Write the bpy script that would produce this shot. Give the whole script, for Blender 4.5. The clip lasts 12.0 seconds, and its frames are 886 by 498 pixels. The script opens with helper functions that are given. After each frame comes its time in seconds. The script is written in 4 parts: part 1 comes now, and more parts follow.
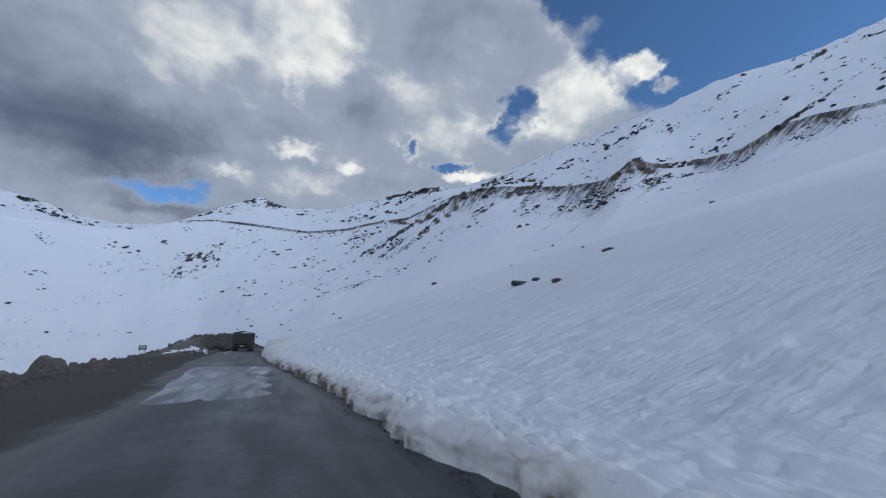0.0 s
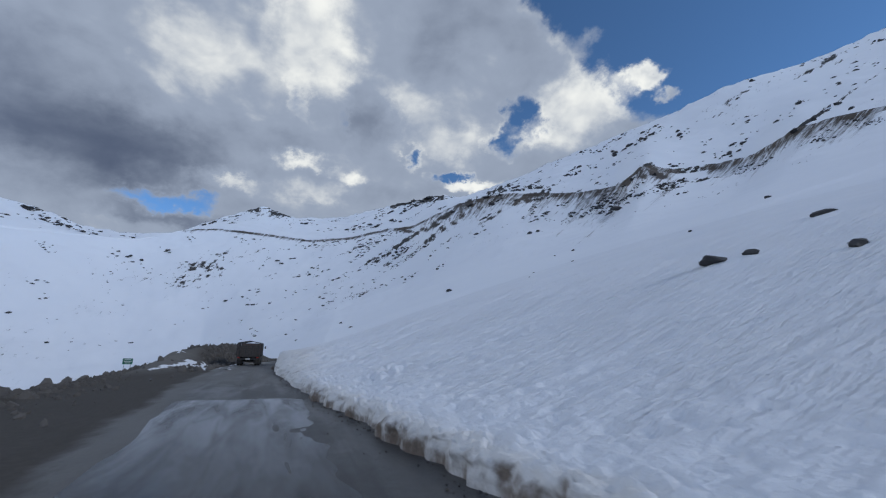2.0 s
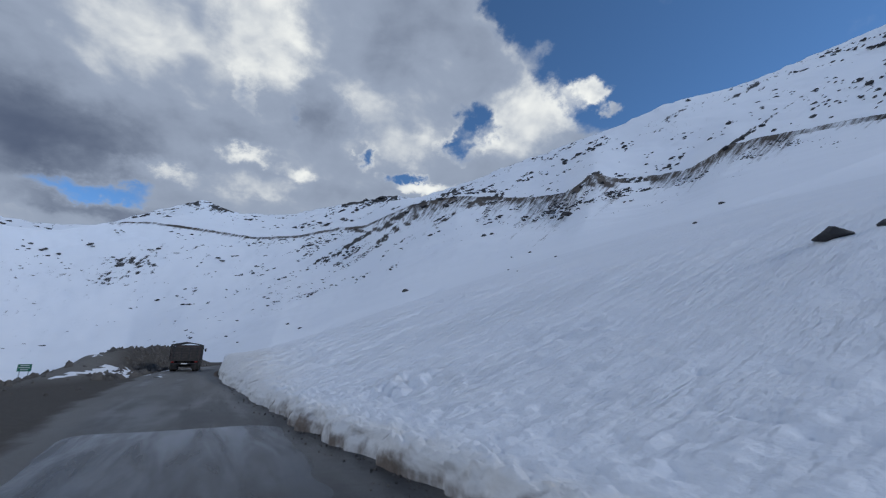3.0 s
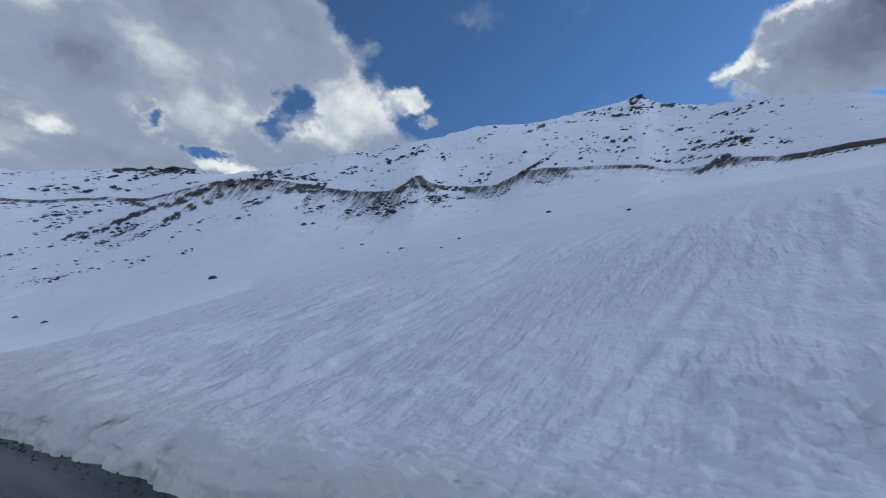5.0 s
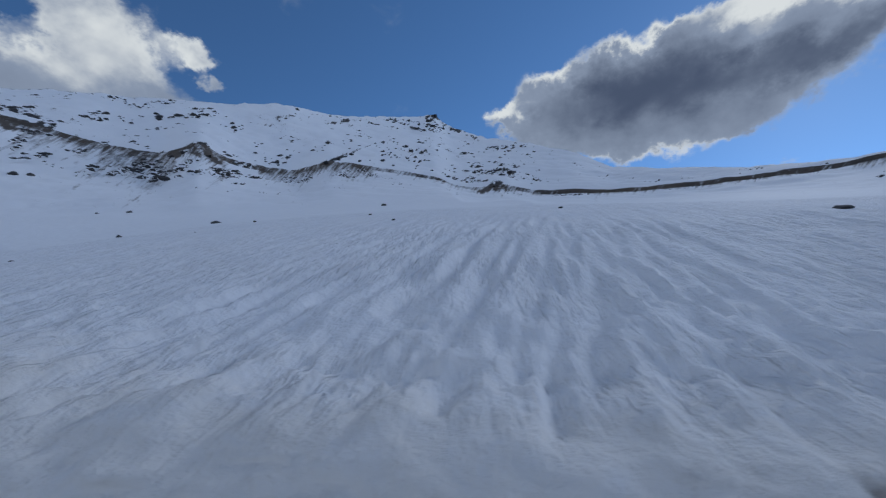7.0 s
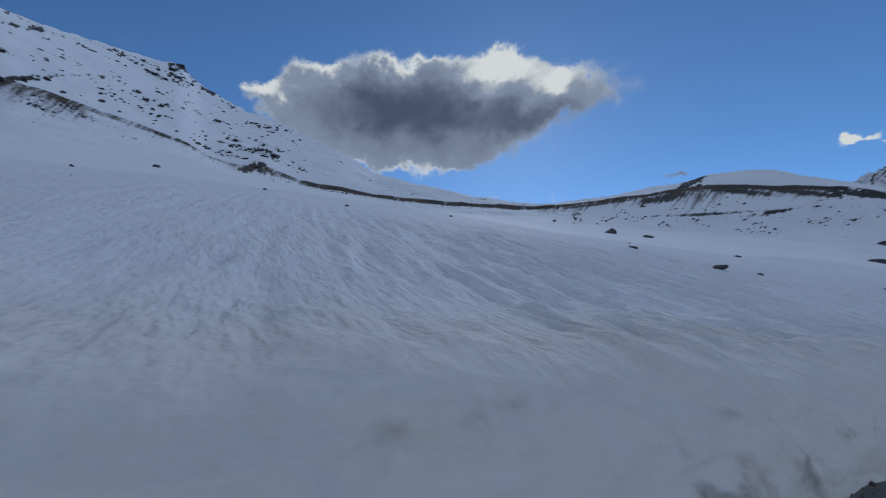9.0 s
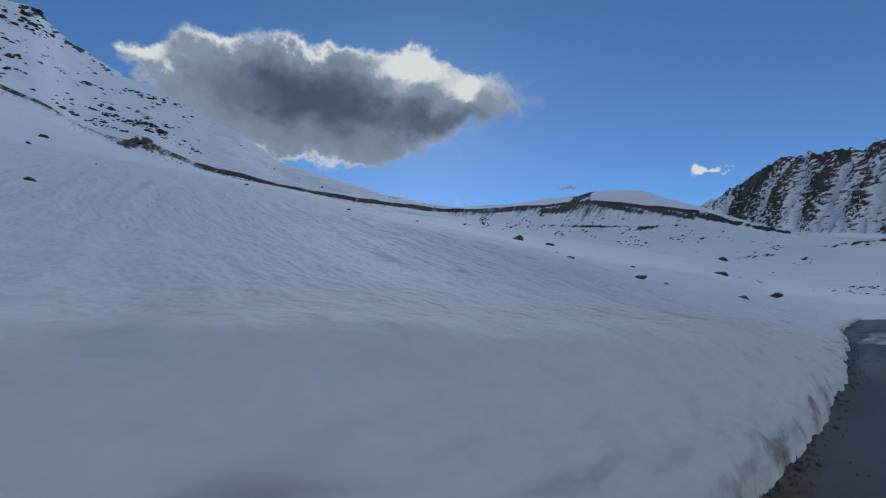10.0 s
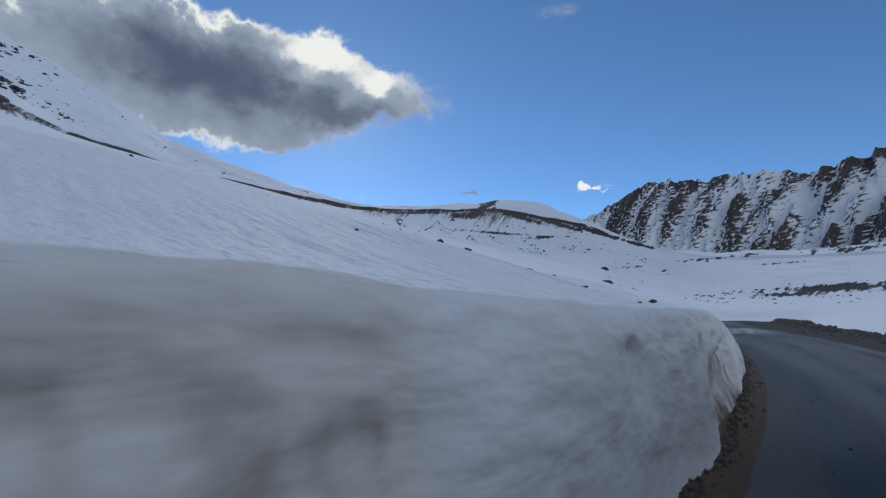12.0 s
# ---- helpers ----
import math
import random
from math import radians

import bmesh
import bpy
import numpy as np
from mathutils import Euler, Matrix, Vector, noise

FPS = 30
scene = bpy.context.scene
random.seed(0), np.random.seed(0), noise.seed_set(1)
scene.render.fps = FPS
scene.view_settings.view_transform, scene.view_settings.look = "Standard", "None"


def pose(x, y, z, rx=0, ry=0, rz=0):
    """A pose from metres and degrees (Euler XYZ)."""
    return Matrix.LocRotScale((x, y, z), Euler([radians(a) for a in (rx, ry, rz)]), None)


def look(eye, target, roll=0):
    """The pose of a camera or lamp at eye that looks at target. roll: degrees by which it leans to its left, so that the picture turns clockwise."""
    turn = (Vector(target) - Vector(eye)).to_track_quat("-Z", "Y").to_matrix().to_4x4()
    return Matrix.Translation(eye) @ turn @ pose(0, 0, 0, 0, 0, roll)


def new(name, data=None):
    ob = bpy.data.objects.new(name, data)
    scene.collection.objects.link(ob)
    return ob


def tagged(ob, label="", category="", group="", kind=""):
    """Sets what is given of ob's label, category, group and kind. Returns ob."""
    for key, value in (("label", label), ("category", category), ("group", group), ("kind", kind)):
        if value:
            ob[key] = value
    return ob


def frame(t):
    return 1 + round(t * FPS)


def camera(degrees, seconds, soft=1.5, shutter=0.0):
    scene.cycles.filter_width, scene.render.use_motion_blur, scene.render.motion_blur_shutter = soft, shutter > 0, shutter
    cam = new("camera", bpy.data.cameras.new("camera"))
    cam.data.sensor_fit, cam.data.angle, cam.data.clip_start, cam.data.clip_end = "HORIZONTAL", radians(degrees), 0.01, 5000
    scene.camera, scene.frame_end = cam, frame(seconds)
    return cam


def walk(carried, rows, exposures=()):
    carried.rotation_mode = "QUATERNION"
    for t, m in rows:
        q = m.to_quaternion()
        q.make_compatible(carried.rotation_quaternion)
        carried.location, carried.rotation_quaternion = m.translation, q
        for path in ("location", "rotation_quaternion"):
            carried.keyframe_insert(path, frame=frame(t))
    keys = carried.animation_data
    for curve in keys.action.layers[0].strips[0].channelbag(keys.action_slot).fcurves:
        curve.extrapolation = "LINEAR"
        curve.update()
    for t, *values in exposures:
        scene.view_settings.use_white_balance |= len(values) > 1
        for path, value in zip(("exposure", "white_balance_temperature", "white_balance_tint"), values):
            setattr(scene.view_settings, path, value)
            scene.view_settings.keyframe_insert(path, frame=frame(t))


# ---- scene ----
# Camera ----------------------------------------------------------------
cam = camera(93.9, 12.0, soft=1.2, shutter=0.22)


def heading(eye, yaw, pitch, roll):
    """Pose of a camera at eye: yaw anticlockwise from +y, pitch up, roll."""
    a, p = radians(yaw), radians(pitch)
    way = Vector((-math.sin(a) * math.cos(p), math.cos(a) * math.cos(p), math.sin(p)))
    return look(eye, Vector(eye) + way * 10, roll)


# seconds, eye, yaw, pitch, roll: a car that drives along +y while the lens pans to the right and back
PATH = [
    (0.0, (0.00, 0.00, 1.49), -22.34, 12.74, 0.65),
    (0.5, (-0.28, 2.85, 1.52), -21.13, 13.27, 0.68),
    (1.0, (-0.51, 5.67, 1.57), -20.40, 13.67, 0.70),
    (1.5, (-0.73, 8.44, 1.62), -20.62, 13.91, 0.67),
    (2.0, (-0.95, 11.04, 1.67), -21.92, 14.04, 0.61),
    (2.5, (-1.19, 13.76, 1.67), -24.71, 14.16, 0.48),
    (2.7, (-1.27, 14.82, 1.66), -26.18, 14.24, 0.48),
    (3.0, (-1.41, 16.45, 1.65), -28.87, 14.37, 0.31),
    (3.5, (-1.70, 19.24, 1.63), -34.44, 14.53, -0.11),
    (4.0, (-1.98, 22.09, 1.63), -40.94, 14.46, -0.71),
    (4.3, (-2.14, 23.82, 1.63), -45.09, 14.23, -1.04),
    (4.5, (-2.23, 24.98, 1.63), -47.91, 13.98, -1.05),
    (5.0, (-2.41, 27.88, 1.61), -55.17, 13.65, -1.34),
    (5.5, (-2.53, 30.84, 1.61), -62.49, 13.30, -1.59),
    (6.0, (-2.58, 33.83, 1.61), -69.78, 12.97, -1.82),
    (6.5, (-2.61, 36.79, 1.60), -77.20, 12.58, -1.92),
    (7.0, (-2.60, 39.78, 1.57), -84.98, 12.20, -2.01),
    (7.2, (-2.61, 40.96, 1.56), -88.25, 11.88, -2.18),
    (7.5, (-2.60, 42.75, 1.56), -93.37, 11.47, -1.68),
    (8.0, (-2.53, 45.75, 1.57), -102.26, 10.96, -0.93),
    (8.5, (-2.38, 48.80, 1.58), -111.14, 10.61, -1.35),
    (8.8, (-2.24, 50.65, 1.59), -116.24, 10.46, -1.78),
    (9.0, (-2.12, 51.90, 1.61), -119.49, 10.37, -1.73),
    (9.5, (-1.74, 55.05, 1.65), -126.71, 10.04, -1.54),
    (10.0, (-1.41, 58.30, 1.64), -132.86, 9.81, -1.36),
    (10.5, (-1.06, 61.57, 1.61), -137.89, 9.63, -1.11),
    (11.0, (-0.78, 64.84, 1.60), -141.76, 9.54, -0.90),
    (11.5, (-0.42, 68.16, 1.59), -144.55, 9.46, -0.79),
    (12.0, (0.00, 71.43, 1.58), -146.42, 9.39, -0.67),
]
EXPOSURE = [(0.0, -0.56, 5600, 8), (4.5, -0.65, 5420, 8), (7.0, -0.94, 5280, 8), (9.5, -1.04, 5280, 7), (11.0, -0.74, 5460, 7), (12.0, -0.65, 5560, 7)]
walk(cam, [(t, heading(*row)) for t, *row in PATH], EXPOSURE)

# Numbers of the place --------------------------------------------------
CX, CY = -1.0, 36.0        # middle of the far land


def lerp_table(rows, v, k=1):
    return np.interp(v, [r[0] for r in rows], [r[k] for r in rows])


def soft_table(rows, v, k, width):
    """lerp_table with its corners rounded over the given width."""
    return sum(w * lerp_table(rows, v + o * width, k) for o, w in ((-1, .1), (-.5, .2), (0, .4), (.5, .2), (1, .1)))


def smooth(v, a, b):
    q = np.clip((np.asarray(v, float) - a) / (b - a), 0, 1)
    return q * q * (3 - 2 * q)


# bank's foot: y, x
FOOT = [(-150, 6), (-60, 3.6), (-10, 2.7), (0, 2.4), (7, 2.15), (13, 1.95), (18, 1.5), (23, 1.05), (30, 0.5), (37, 0.05),
        (45, -0.34), (50, -0.40), (55, -0.35), (60, -0.27), (64, 0.03), (67, 0.42), (75, 1.9), (85, 4.6), (100, 10), (130, 26), (160, 46)]
# height of the bank's cut face: y, metres
FACE = [(-150, 0.5), (0, 0.5), (10, 0.42), (20, 0.42), (28, 0.45), (36, 0.55), (42, 0.8), (47, 1.05), (52, 1.3), (57, 1.5), (62, 1.60), (67, 1.64),
        (72, 1.76), (90, 1.8), (160, 1.0)]
# run of the face from foot to shoulder: y, metres
RUN = [(-150, 0.3), (25, 0.3), (33, 0.7), (40, 1.5), (50, 1.5), (56, 1.0), (61, 0.55), (64.5, .38), (67, 0.33), (160, 0.3)]
# outer edge of the gravel: y, x
VERGE = [(-150, -14), (-20, -11.0), (5, -10.4), (17, -10.3), (28, -11.2), (35, -11.8), (46, -13.5), (58, -15.0), (75, -14.5), (90, -9.0), (110, 0), (160, 30)]
# skyline of the near mountains: bearing clockwise from +y, rise over run, distance
SKYLINE = [(-100, .20, 900), (-50, .24, 1000), (-27, .249, 1050), (-24, .246, 1080), (-20.6, .226, 1120), (-16.5, .226, 1200), (-12.5, .238, 1270),
           (-8.5, .279, 1320), (-3, .328, 1370), (1.8, .310, 1330), (7.8, .326, 1250), (16.4, .378, 1100), (21.4, .402, 980), (25.7, .398, 880),
           (30.8, .428, 800), (40, .490, 740), (48, .530, 720), (56, .557, 720), (63, .581, 760), (70, .570, 860), (77.4, .577, 1000), (84, .580, 1150),
           (86, .548, 1120), (92, .506, 1020), (98.3, .478, 920), (104, .440, 800), (108.4, .388, 700), (115, .357, 600), (123.5, .323, 500),
           (132, .287, 420)]
SPUR = [(132, .287, 420), (140, .292, 520), (146, .293, 580), (149.5, .294, 600), (152.6, .303, 640), (156, .298, 640), (159.5, .283, 630), (164, .243, 620), (166, .228, 600), (172, .160, 560), (180, .135, 560),
        (195, .125, 600), (230, .10, 700), (260, .14, 850)]
# old road cut across the mountain: bearing, rise over run, distance
CUT = [(-100, .12, 600), (-50, .16, 800), (-27, .20, 900), (-16, .215, 1020), (-11.5, .250, 1080), (-8, .262, 1060), (-2.7, .262, 1040), (3.7, .258, 980), (9, .273, 900), (13.7, .299, 840), (18, .312, 780),
       (24.5, .376, 650), (32.2, .407, 560), (37.5, .398, 520), (43, .389, 470), (48.3, .389, 430), (52, .432, 420), (56, .406, 440), (61, .398, 450),
       (64, .399, 450), (68.5, .436, 445), (72, .434, 445), (77.7, .423, 445), (84, .401, 440), (86.6, .376, 435), (90, .367, 430), (94, .366, 430),
       (98, .345, 425)]
CUT2 = [(98, .345, 425), (103, .338, 420), (108, .324, 415), (113, .314, 410), (121.3, .300, 400), (131, .281, 392), (139, .282, 395), (143, .281, 410), (149, .280, 450), (152, .276, 460), (155, .266, 470),
        (157, .257, 465), (162, .234, 460), (164.6, .221, 455), (169.5, .186, 450), (173.3, .153, 440), (180, .120, 430), (195, .105, 420), (230, .06, 400), (260, .06, 400)]
SKYLINE, CUT = SKYLINE + SPUR[1:], CUT + CUT2[1:]
# rise over run at 100 m where the mountain's slope does not reach: bearing, value
NEAR_RISE = [(-100, -.10), (-50, -.16), (-20, -.15), (-8, -.12), (-3, -.04), (3, .015), (8, .06), (172, .062), (180, .035), (190, .03), (200, .03), (230, -.02), (260, -.10)]


def foot(y):
    return lerp_table(FOOT, y)


def plane_height(d):
    """Snow slope above the bank by distance from the bank's foot."""
    d = np.maximum(d, 0)
    return .345 * d + 2.2 * (1 - np.exp(-d / 15)) - 1.0 * (1 - np.exp(-d / 2.5))


def sag(d, y):
    """The slope lies lower towards the south."""
    return -5.0 * (1 - np.exp(-np.maximum(34 - y, 0) / 40)) * smooth(d, 14, 95)


def bank_height(d, y):
    """Cut face of the snow, from the road up to its rounded shoulder."""
    q = np.clip(d / lerp_table(RUN, y), 0, 1)
    extra = (lerp_table(FACE, y) - .45) * np.exp(-np.maximum(d - lerp_table(RUN, y), 0) / (5 + 8 * smooth(y, 37, 44) * (1 - smooth(y, 54, 60))))
    return (.45 + extra) * (1 - (1 - q) ** 2.6) ** .62


def left_height(k, y):
    """Ground past the verge, by the distance k from it: it falls ahead and runs level behind."""
    fall = smooth(y, -25, 10)
    return -fall * (16 * (1 - np.exp(-k / 36))) + (1 - fall) * .03 * k


def near_height(x, y):
    d = x - foot(y)
    k = np.maximum(lerp_table(VERGE, y) - x, 0)
    return np.where(d > 0, bank_height(d, y) + plane_height(d) + sag(d, y), left_height(k, y))


def bearing_of(x, y):
    b = np.degrees(np.arctan2(x - CX, y - CY))
    return np.where(b < -100, b + 360, b)


def land_height(x, y):
    r = np.hypot(x - CX, y - CY)
    b = bearing_of(x, y)
    s = np.sin(np.radians(np.clip(b, 0, 180)))
    slope = (plane_height(100 * s) + .4 + sag(100 * s, CY + 100 * np.cos(np.radians(b)))) / 100
    slope = np.where(b > 60, np.minimum(slope, .93 * soft_table(CUT, b, 1, 4)), slope)
    on_slope = smooth(b, -2, 18) * (1 - smooth(b, 162, 182))
    rise1 = slope * on_slope + lerp_table(NEAR_RISE, b) * (1 - on_slope)
    cut_t, cut_r = soft_table(CUT, b, 1, .8), soft_table(CUT, b, 2, 5)
    sky_t, sky_r = soft_table(SKYLINE, b, 1, .7), soft_table(SKYLINE, b, 2, 5)
    q = np.clip((r - 100) / (cut_r - 100), 0, 1)
    z1 = r * (rise1 + (cut_t - rise1) * q ** (1.4 + 1.0 * smooth(b, 110, 150)))
    u = np.clip((r - cut_r) / (sky_r - cut_r), 0, 1)
    bench = 3.2 * smooth(r, cut_r + 5, cut_r + 8) * (1 - smooth(r, cut_r + 14, cut_r + 70))
    z2 = r * (cut_t + (sky_t - cut_t) * u ** .8) + bench - cut_t * np.minimum(r - cut_r, 6) * np.exp(-np.maximum(r - cut_r, 0) / 30)
    z3 = sky_r * sky_t - .45 * (r - sky_r)
    z = np.where(r < cut_r, z1, np.where(r < sky_r, z2, z3))
    w = smooth(r, 60, 115)
    return near_height(x, y) * (1 - w) + z * w


def fbm(x, y, scale, octaves=4, seed=0):
    """Value noise over numpy arrays."""
    total, amp = np.zeros(np.shape(x)), 1.0
    for o in range(octaves):
        u, v = np.asarray(x) / scale + 37.7 * o + seed * 11.3, np.asarray(y) / scale + 91.1 * o + seed * 7.9
        i, j = np.floor(u), np.floor(v)
        fu, fv = u - i, v - j
        fu, fv = fu * fu * (3 - 2 * fu), fv * fv * (3 - 2 * fv)

        def h(a, b):
            n = np.sin(a * 127.1 + b * 311.7 + seed * 17.3) * 43758.5453
            return 2 * (n - np.floor(n)) - 1
        total += amp * ((h(i, j) * (1 - fu) + h(i + 1, j) * fu) * (1 - fv) + (h(i, j + 1) * (1 - fu) + h(i + 1, j + 1) * fu) * fv)
        amp *= .5
        scale *= .5
    return total


# World, sun ------------------------------------------------------------
SUN_BEARING, SUN_HEIGHT = 130, 27


class Nodes:
    """Short hand for node trees."""

    def __init__(self, tree):
        self.tree = tree
        tree.nodes.clear()

    def add(self, kind, **values):
        n = self.tree.nodes.new(kind)
        for key, v in values.items():
            if key == "ins":
                for name, value in v.items():
                    self.put(n.inputs[name], value)
            else:
                setattr(n, key, v)
        return n

    def put(self, socket, value):
        if isinstance(value, bpy.types.NodeSocket):
            self.tree.links.new(value, socket)
        else:
            socket.default_value = value

    def math(self, op, a, b=0.0, c=0.0, clamp=False):
        n = self.add("ShaderNodeMath", operation=op, use_clamp=clamp)
        for s, v in zip(n.inputs, (a, b, c)):
            self.put(s, v)
        return n.outputs[0]

    def mix(self, f, a, b):
        n = self.add("ShaderNodeMix", data_type="RGBA")
        for s, v in zip((n.inputs[0], n.inputs[6], n.inputs[7]), (f, a, b)):
            self.put(s, v)
        return n.outputs[2]

    def ramp(self, f, stops):
        n = self.add("ShaderNodeMapRange", interpolation_type="SMOOTHSTEP")
        for s, v in zip(n.inputs, (f, stops[0], stops[1], stops[2] if len(stops) > 2 else 0.0, stops[3] if len(stops) > 2 else 1.0)):
            self.put(s, v)
        return n.outputs[0]

    def noise(self, vector, scale, detail=4.0, rough=.55, distort=0.0):
        n = self.add("ShaderNodeTexNoise", ins={"Vector": vector, "Scale": scale, "Detail": detail, "Roughness": rough, "Distortion": distort})
        return n.outputs[0]

    def scaled(self, vector, x, y, z):
        n = self.add("ShaderNodeVectorMath", operation="MULTIPLY", ins={0: vector, 1: (x, y, z)})
        return n.outputs[0]


world = bpy.data.worlds.new("world")
scene.world = world
world.use_nodes = True
N = Nodes(world.node_tree)
way = N.add("ShaderNodeTexCoord").outputs["Generated"]
sky = N.add("ShaderNodeTexSky", sky_type="NISHITA", sun_disc=False, sun_elevation=radians(SUN_HEIGHT), sun_rotation=radians(SUN_BEARING),
            altitude=4500, air_density=1.0, dust_density=1.4, ozone_density=3.0).outputs[0]
sep = N.add("ShaderNodeSeparateXYZ", ins={0: way})
az = N.math("MULTIPLY", N.math("ARCTAN2", sep.outputs[0], sep.outputs[1]), 57.2958)
el = N.math("MULTIPLY", N.math("ARCSINE", sep.outputs[2]), 57.2958)
SUN_WAY = (.83 * math.sin(radians(SUN_BEARING)), .83 * math.cos(radians(SUN_BEARING)), .5)
squash = N.scaled(way, 1, 1, 1.5)
towards = N.add("ShaderNodeVectorMath", operation="ADD", ins={0: squash, 1: tuple(v * .035 for v in SUN_WAY)}).outputs[0]
broad = N.noise(squash, 2.6, 3.0, .5)
billow = N.noise(squash, 9.0, 8.0, .58, .4)
puff = N.noise(squash, 5.0, 4.0, .5, .3)
puff_shade = N.math("SUBTRACT", N.noise(towards, 5.0, 4.0, .5, .3), puff)
curl = N.noise(N.scaled(way, 1.3, 1, 1.4), 11.0, 7.0, .62)
curl2 = N.noise(N.scaled(way, 1, 1.3, -1.4), 11.0, 7.0, .62)
# bearing and height, bent by noise so that the clouds' outlines are ragged
waz = N.math("ADD", az, N.math("MULTIPLY", N.math("SUBTRACT", curl, .5), 11.0))
wel = N.math("ADD", el, N.math("MULTIPLY", N.math("SUBTRACT", curl2, .5), 7.0))


def oval(a, h, wa, we, amount=1.0, tilt=0.0):
    """amount in the middle of an oval of the sky at bearing a and height h, fading to 0 on its rim."""
    da = N.math("DIVIDE", N.math("SUBTRACT", waz, a), wa)
    de = N.math("DIVIDE", N.math("SUBTRACT", N.math("SUBTRACT", wel, h), N.math("MULTIPLY", N.math("SUBTRACT", waz, a), tilt)), we)
    q = N.math("SQRT", N.math("ADD", N.math("MULTIPLY", da, da), N.math("MULTIPLY", de, de)))
    return N.math("MULTIPLY", N.ramp(q, (1.0, .0)), amount)


def total(rows, start=0.0):
    for row in rows:
        start = N.math("ADD", start, oval(*row))
    return start


# thickness: a broken deck over the west, one long cloud before the sun, some shreds; then the gaps in them
edge = N.math("ADD", waz, N.math("MULTIPLY", N.math("SUBTRACT", wel, 32), .95))
deck = N.math("MULTIPLY", N.ramp(edge, (52, 41.5)), N.math("MULTIPLY", N.ramp(waz, (-165, -120)), N.ramp(el, (72, 46))))
long_cloud = N.ramp(total([(117.5, 28.2, 31, 9.6, 1.0), (129, 32.5, 14, 6, .30), (96, 28.9, 6, 2.6, .35), (138, 29.5, 10, 4.5, .25), (104, 29.5, 12, 5, .30), (111, 24, 18, 5, .20)]), (.02, .50))
thick = N.math("MAXIMUM", deck, long_cloud)
SHREDS = [(50.7, 33.4, 4.2, 2.2, .85), (53.4, 31.2, 2.4, 1.2, .6), (44.6, 39.2, 3.5, 2.6, .40), (166.4, 16.2, 3.0, .8, 1.0), (150.2, 16.9, 2.6, .9, .6),
          (137, 16.4, 3, .8, .3), (126.7, 17.6, 2.6, .8, .3), (163.5, 38.2, 6, 3.0, .38), (61, 43, 10, 4, .28), (146, 29.5, 8, 4, .28)]
GAPS = [(-13.0, 17.0, 12, 2.3, 1.02, .10), (33.6, 31.0, 5.0, 5.2, 1.0), (30.6, 28.0, 3.4, 3.4, .75), (37, 29.0, 2.6, 3.4, .5), (17.6, 26.4, 2.6, 2.2, .80), (23.5, 23.8, 6.0, 1.5, 1.0),
        (0.5, 32.3, 3.4, 5.2, .56, -.6), (6.5, 31.0, 2.2, 3.4, .48)]
thick = N.math("SUBTRACT", total(SHREDS, thick), total(GAPS))
thick = N.math("ADD", thick, N.math("MULTIPLY", N.math("SUBTRACT", billow, .5), .66))
cover = N.ramp(thick, (.10, .66))
# how much light comes through or falls on the cloud: thin rims shine, deep parts are grey
lit = N.math("ADD", .42, N.math("MULTIPLY", N.math("SUBTRACT", broad, .5), .55))
lit = N.math("ADD", lit, N.math("MULTIPLY", N.math("SUBTRACT", billow, .5), .55))
lit = N.math("ADD", lit, N.math("MULTIPLY", puff_shade, 1.1))
lit = N.math("ADD", lit, N.ramp(thick, (.95, .3, 0, .30)))
BRIGHT_WEST = [(.5, 41, 9, 12, .52), (6, 36.0, 7, 6, .32), (-9.3, 35.5, 14, 8, .30), (-17, 32.5, 12, 6, .18), (28, 38.0, 9, 5, .28), (16.5, 32.9, 8, 5, .26), (23.0, 28, 11, 4.5, .40),
               (41, 31.0, 10, 8, .52), (47, 32.5, 8, 6, .30), (-7.0, 20.3, 6, 2.2, .66), (1.7, 24.0, 5.5, 1.9, .60), (8.1, 23.0, 4, 1.5, .45), (26.9, 22.5, 7, 1.3, .75), (50.7, 33.4, 6, 3.4, .35), (4, 20.6, 8, 2.0, .26)]
BRIGHT_SOUTH = [(128.5, 33.6, 9, 3.6, .95), (125.5, 30.4, 5, 1.8, .5), (136.5, 31.4, 5.0, 2.4, .7), (103, 33.0, 7, 2.2, .7), (95.5, 29.8, 5, 2.0, .8), (113, 20.8, 15, 2.4, .3),
                (115, 35.2, 13, 2.6, .75), (166.4, 16.2, 4, 1.5, .9)]
DARK_WEST = [(-17, 20.4, 18, 7.5, .66), (-28, 22.5, 19, 12, .46), (-12, 24.3, 13, 5.5, .36), (-34, 28, 18, 11, .22), (9.8, 30.5, 7, 6.5, .42), (21.4, 41, 12, 8, .34), (-2, 26.2, 9, 3, .28),
             (15, 21.2, 9, 2.2, .26), (-12, 14.6, 14, 2.0, .55), (34, 39, 9, 6, .20)]
DARK_SOUTH = [(116, 27.6, 28, 8.5, .62), (112.5, 31.5, 10, 4.5, .36), (116, 29.0, 12, 5, .34), (104.5, 28.5, 12, 4, .30), (134.5, 27.0, 12, 3.2, .72), (124, 27.0, 10, 3, .20), (150, 17, 3, 1.2, .6)]
lit = N.math("SUBTRACT", total(BRIGHT_WEST + BRIGHT_SOUTH, lit), total(DARK_WEST + DARK_SOUTH))
cloud = N.mix(N.ramp(lit, (-.75, .60)), (.125, .143, .195, 1), (.45, .47, .52, 1))
cloud = N.mix(N.ramp(lit, (.45, 1.10)), cloud, (1.28, 1.16, .96, 1))
sky_light = N.add("ShaderNodeBackground", ins={"Color": N.scaled(sky, .95, 1.0, .94), "Strength": .22})
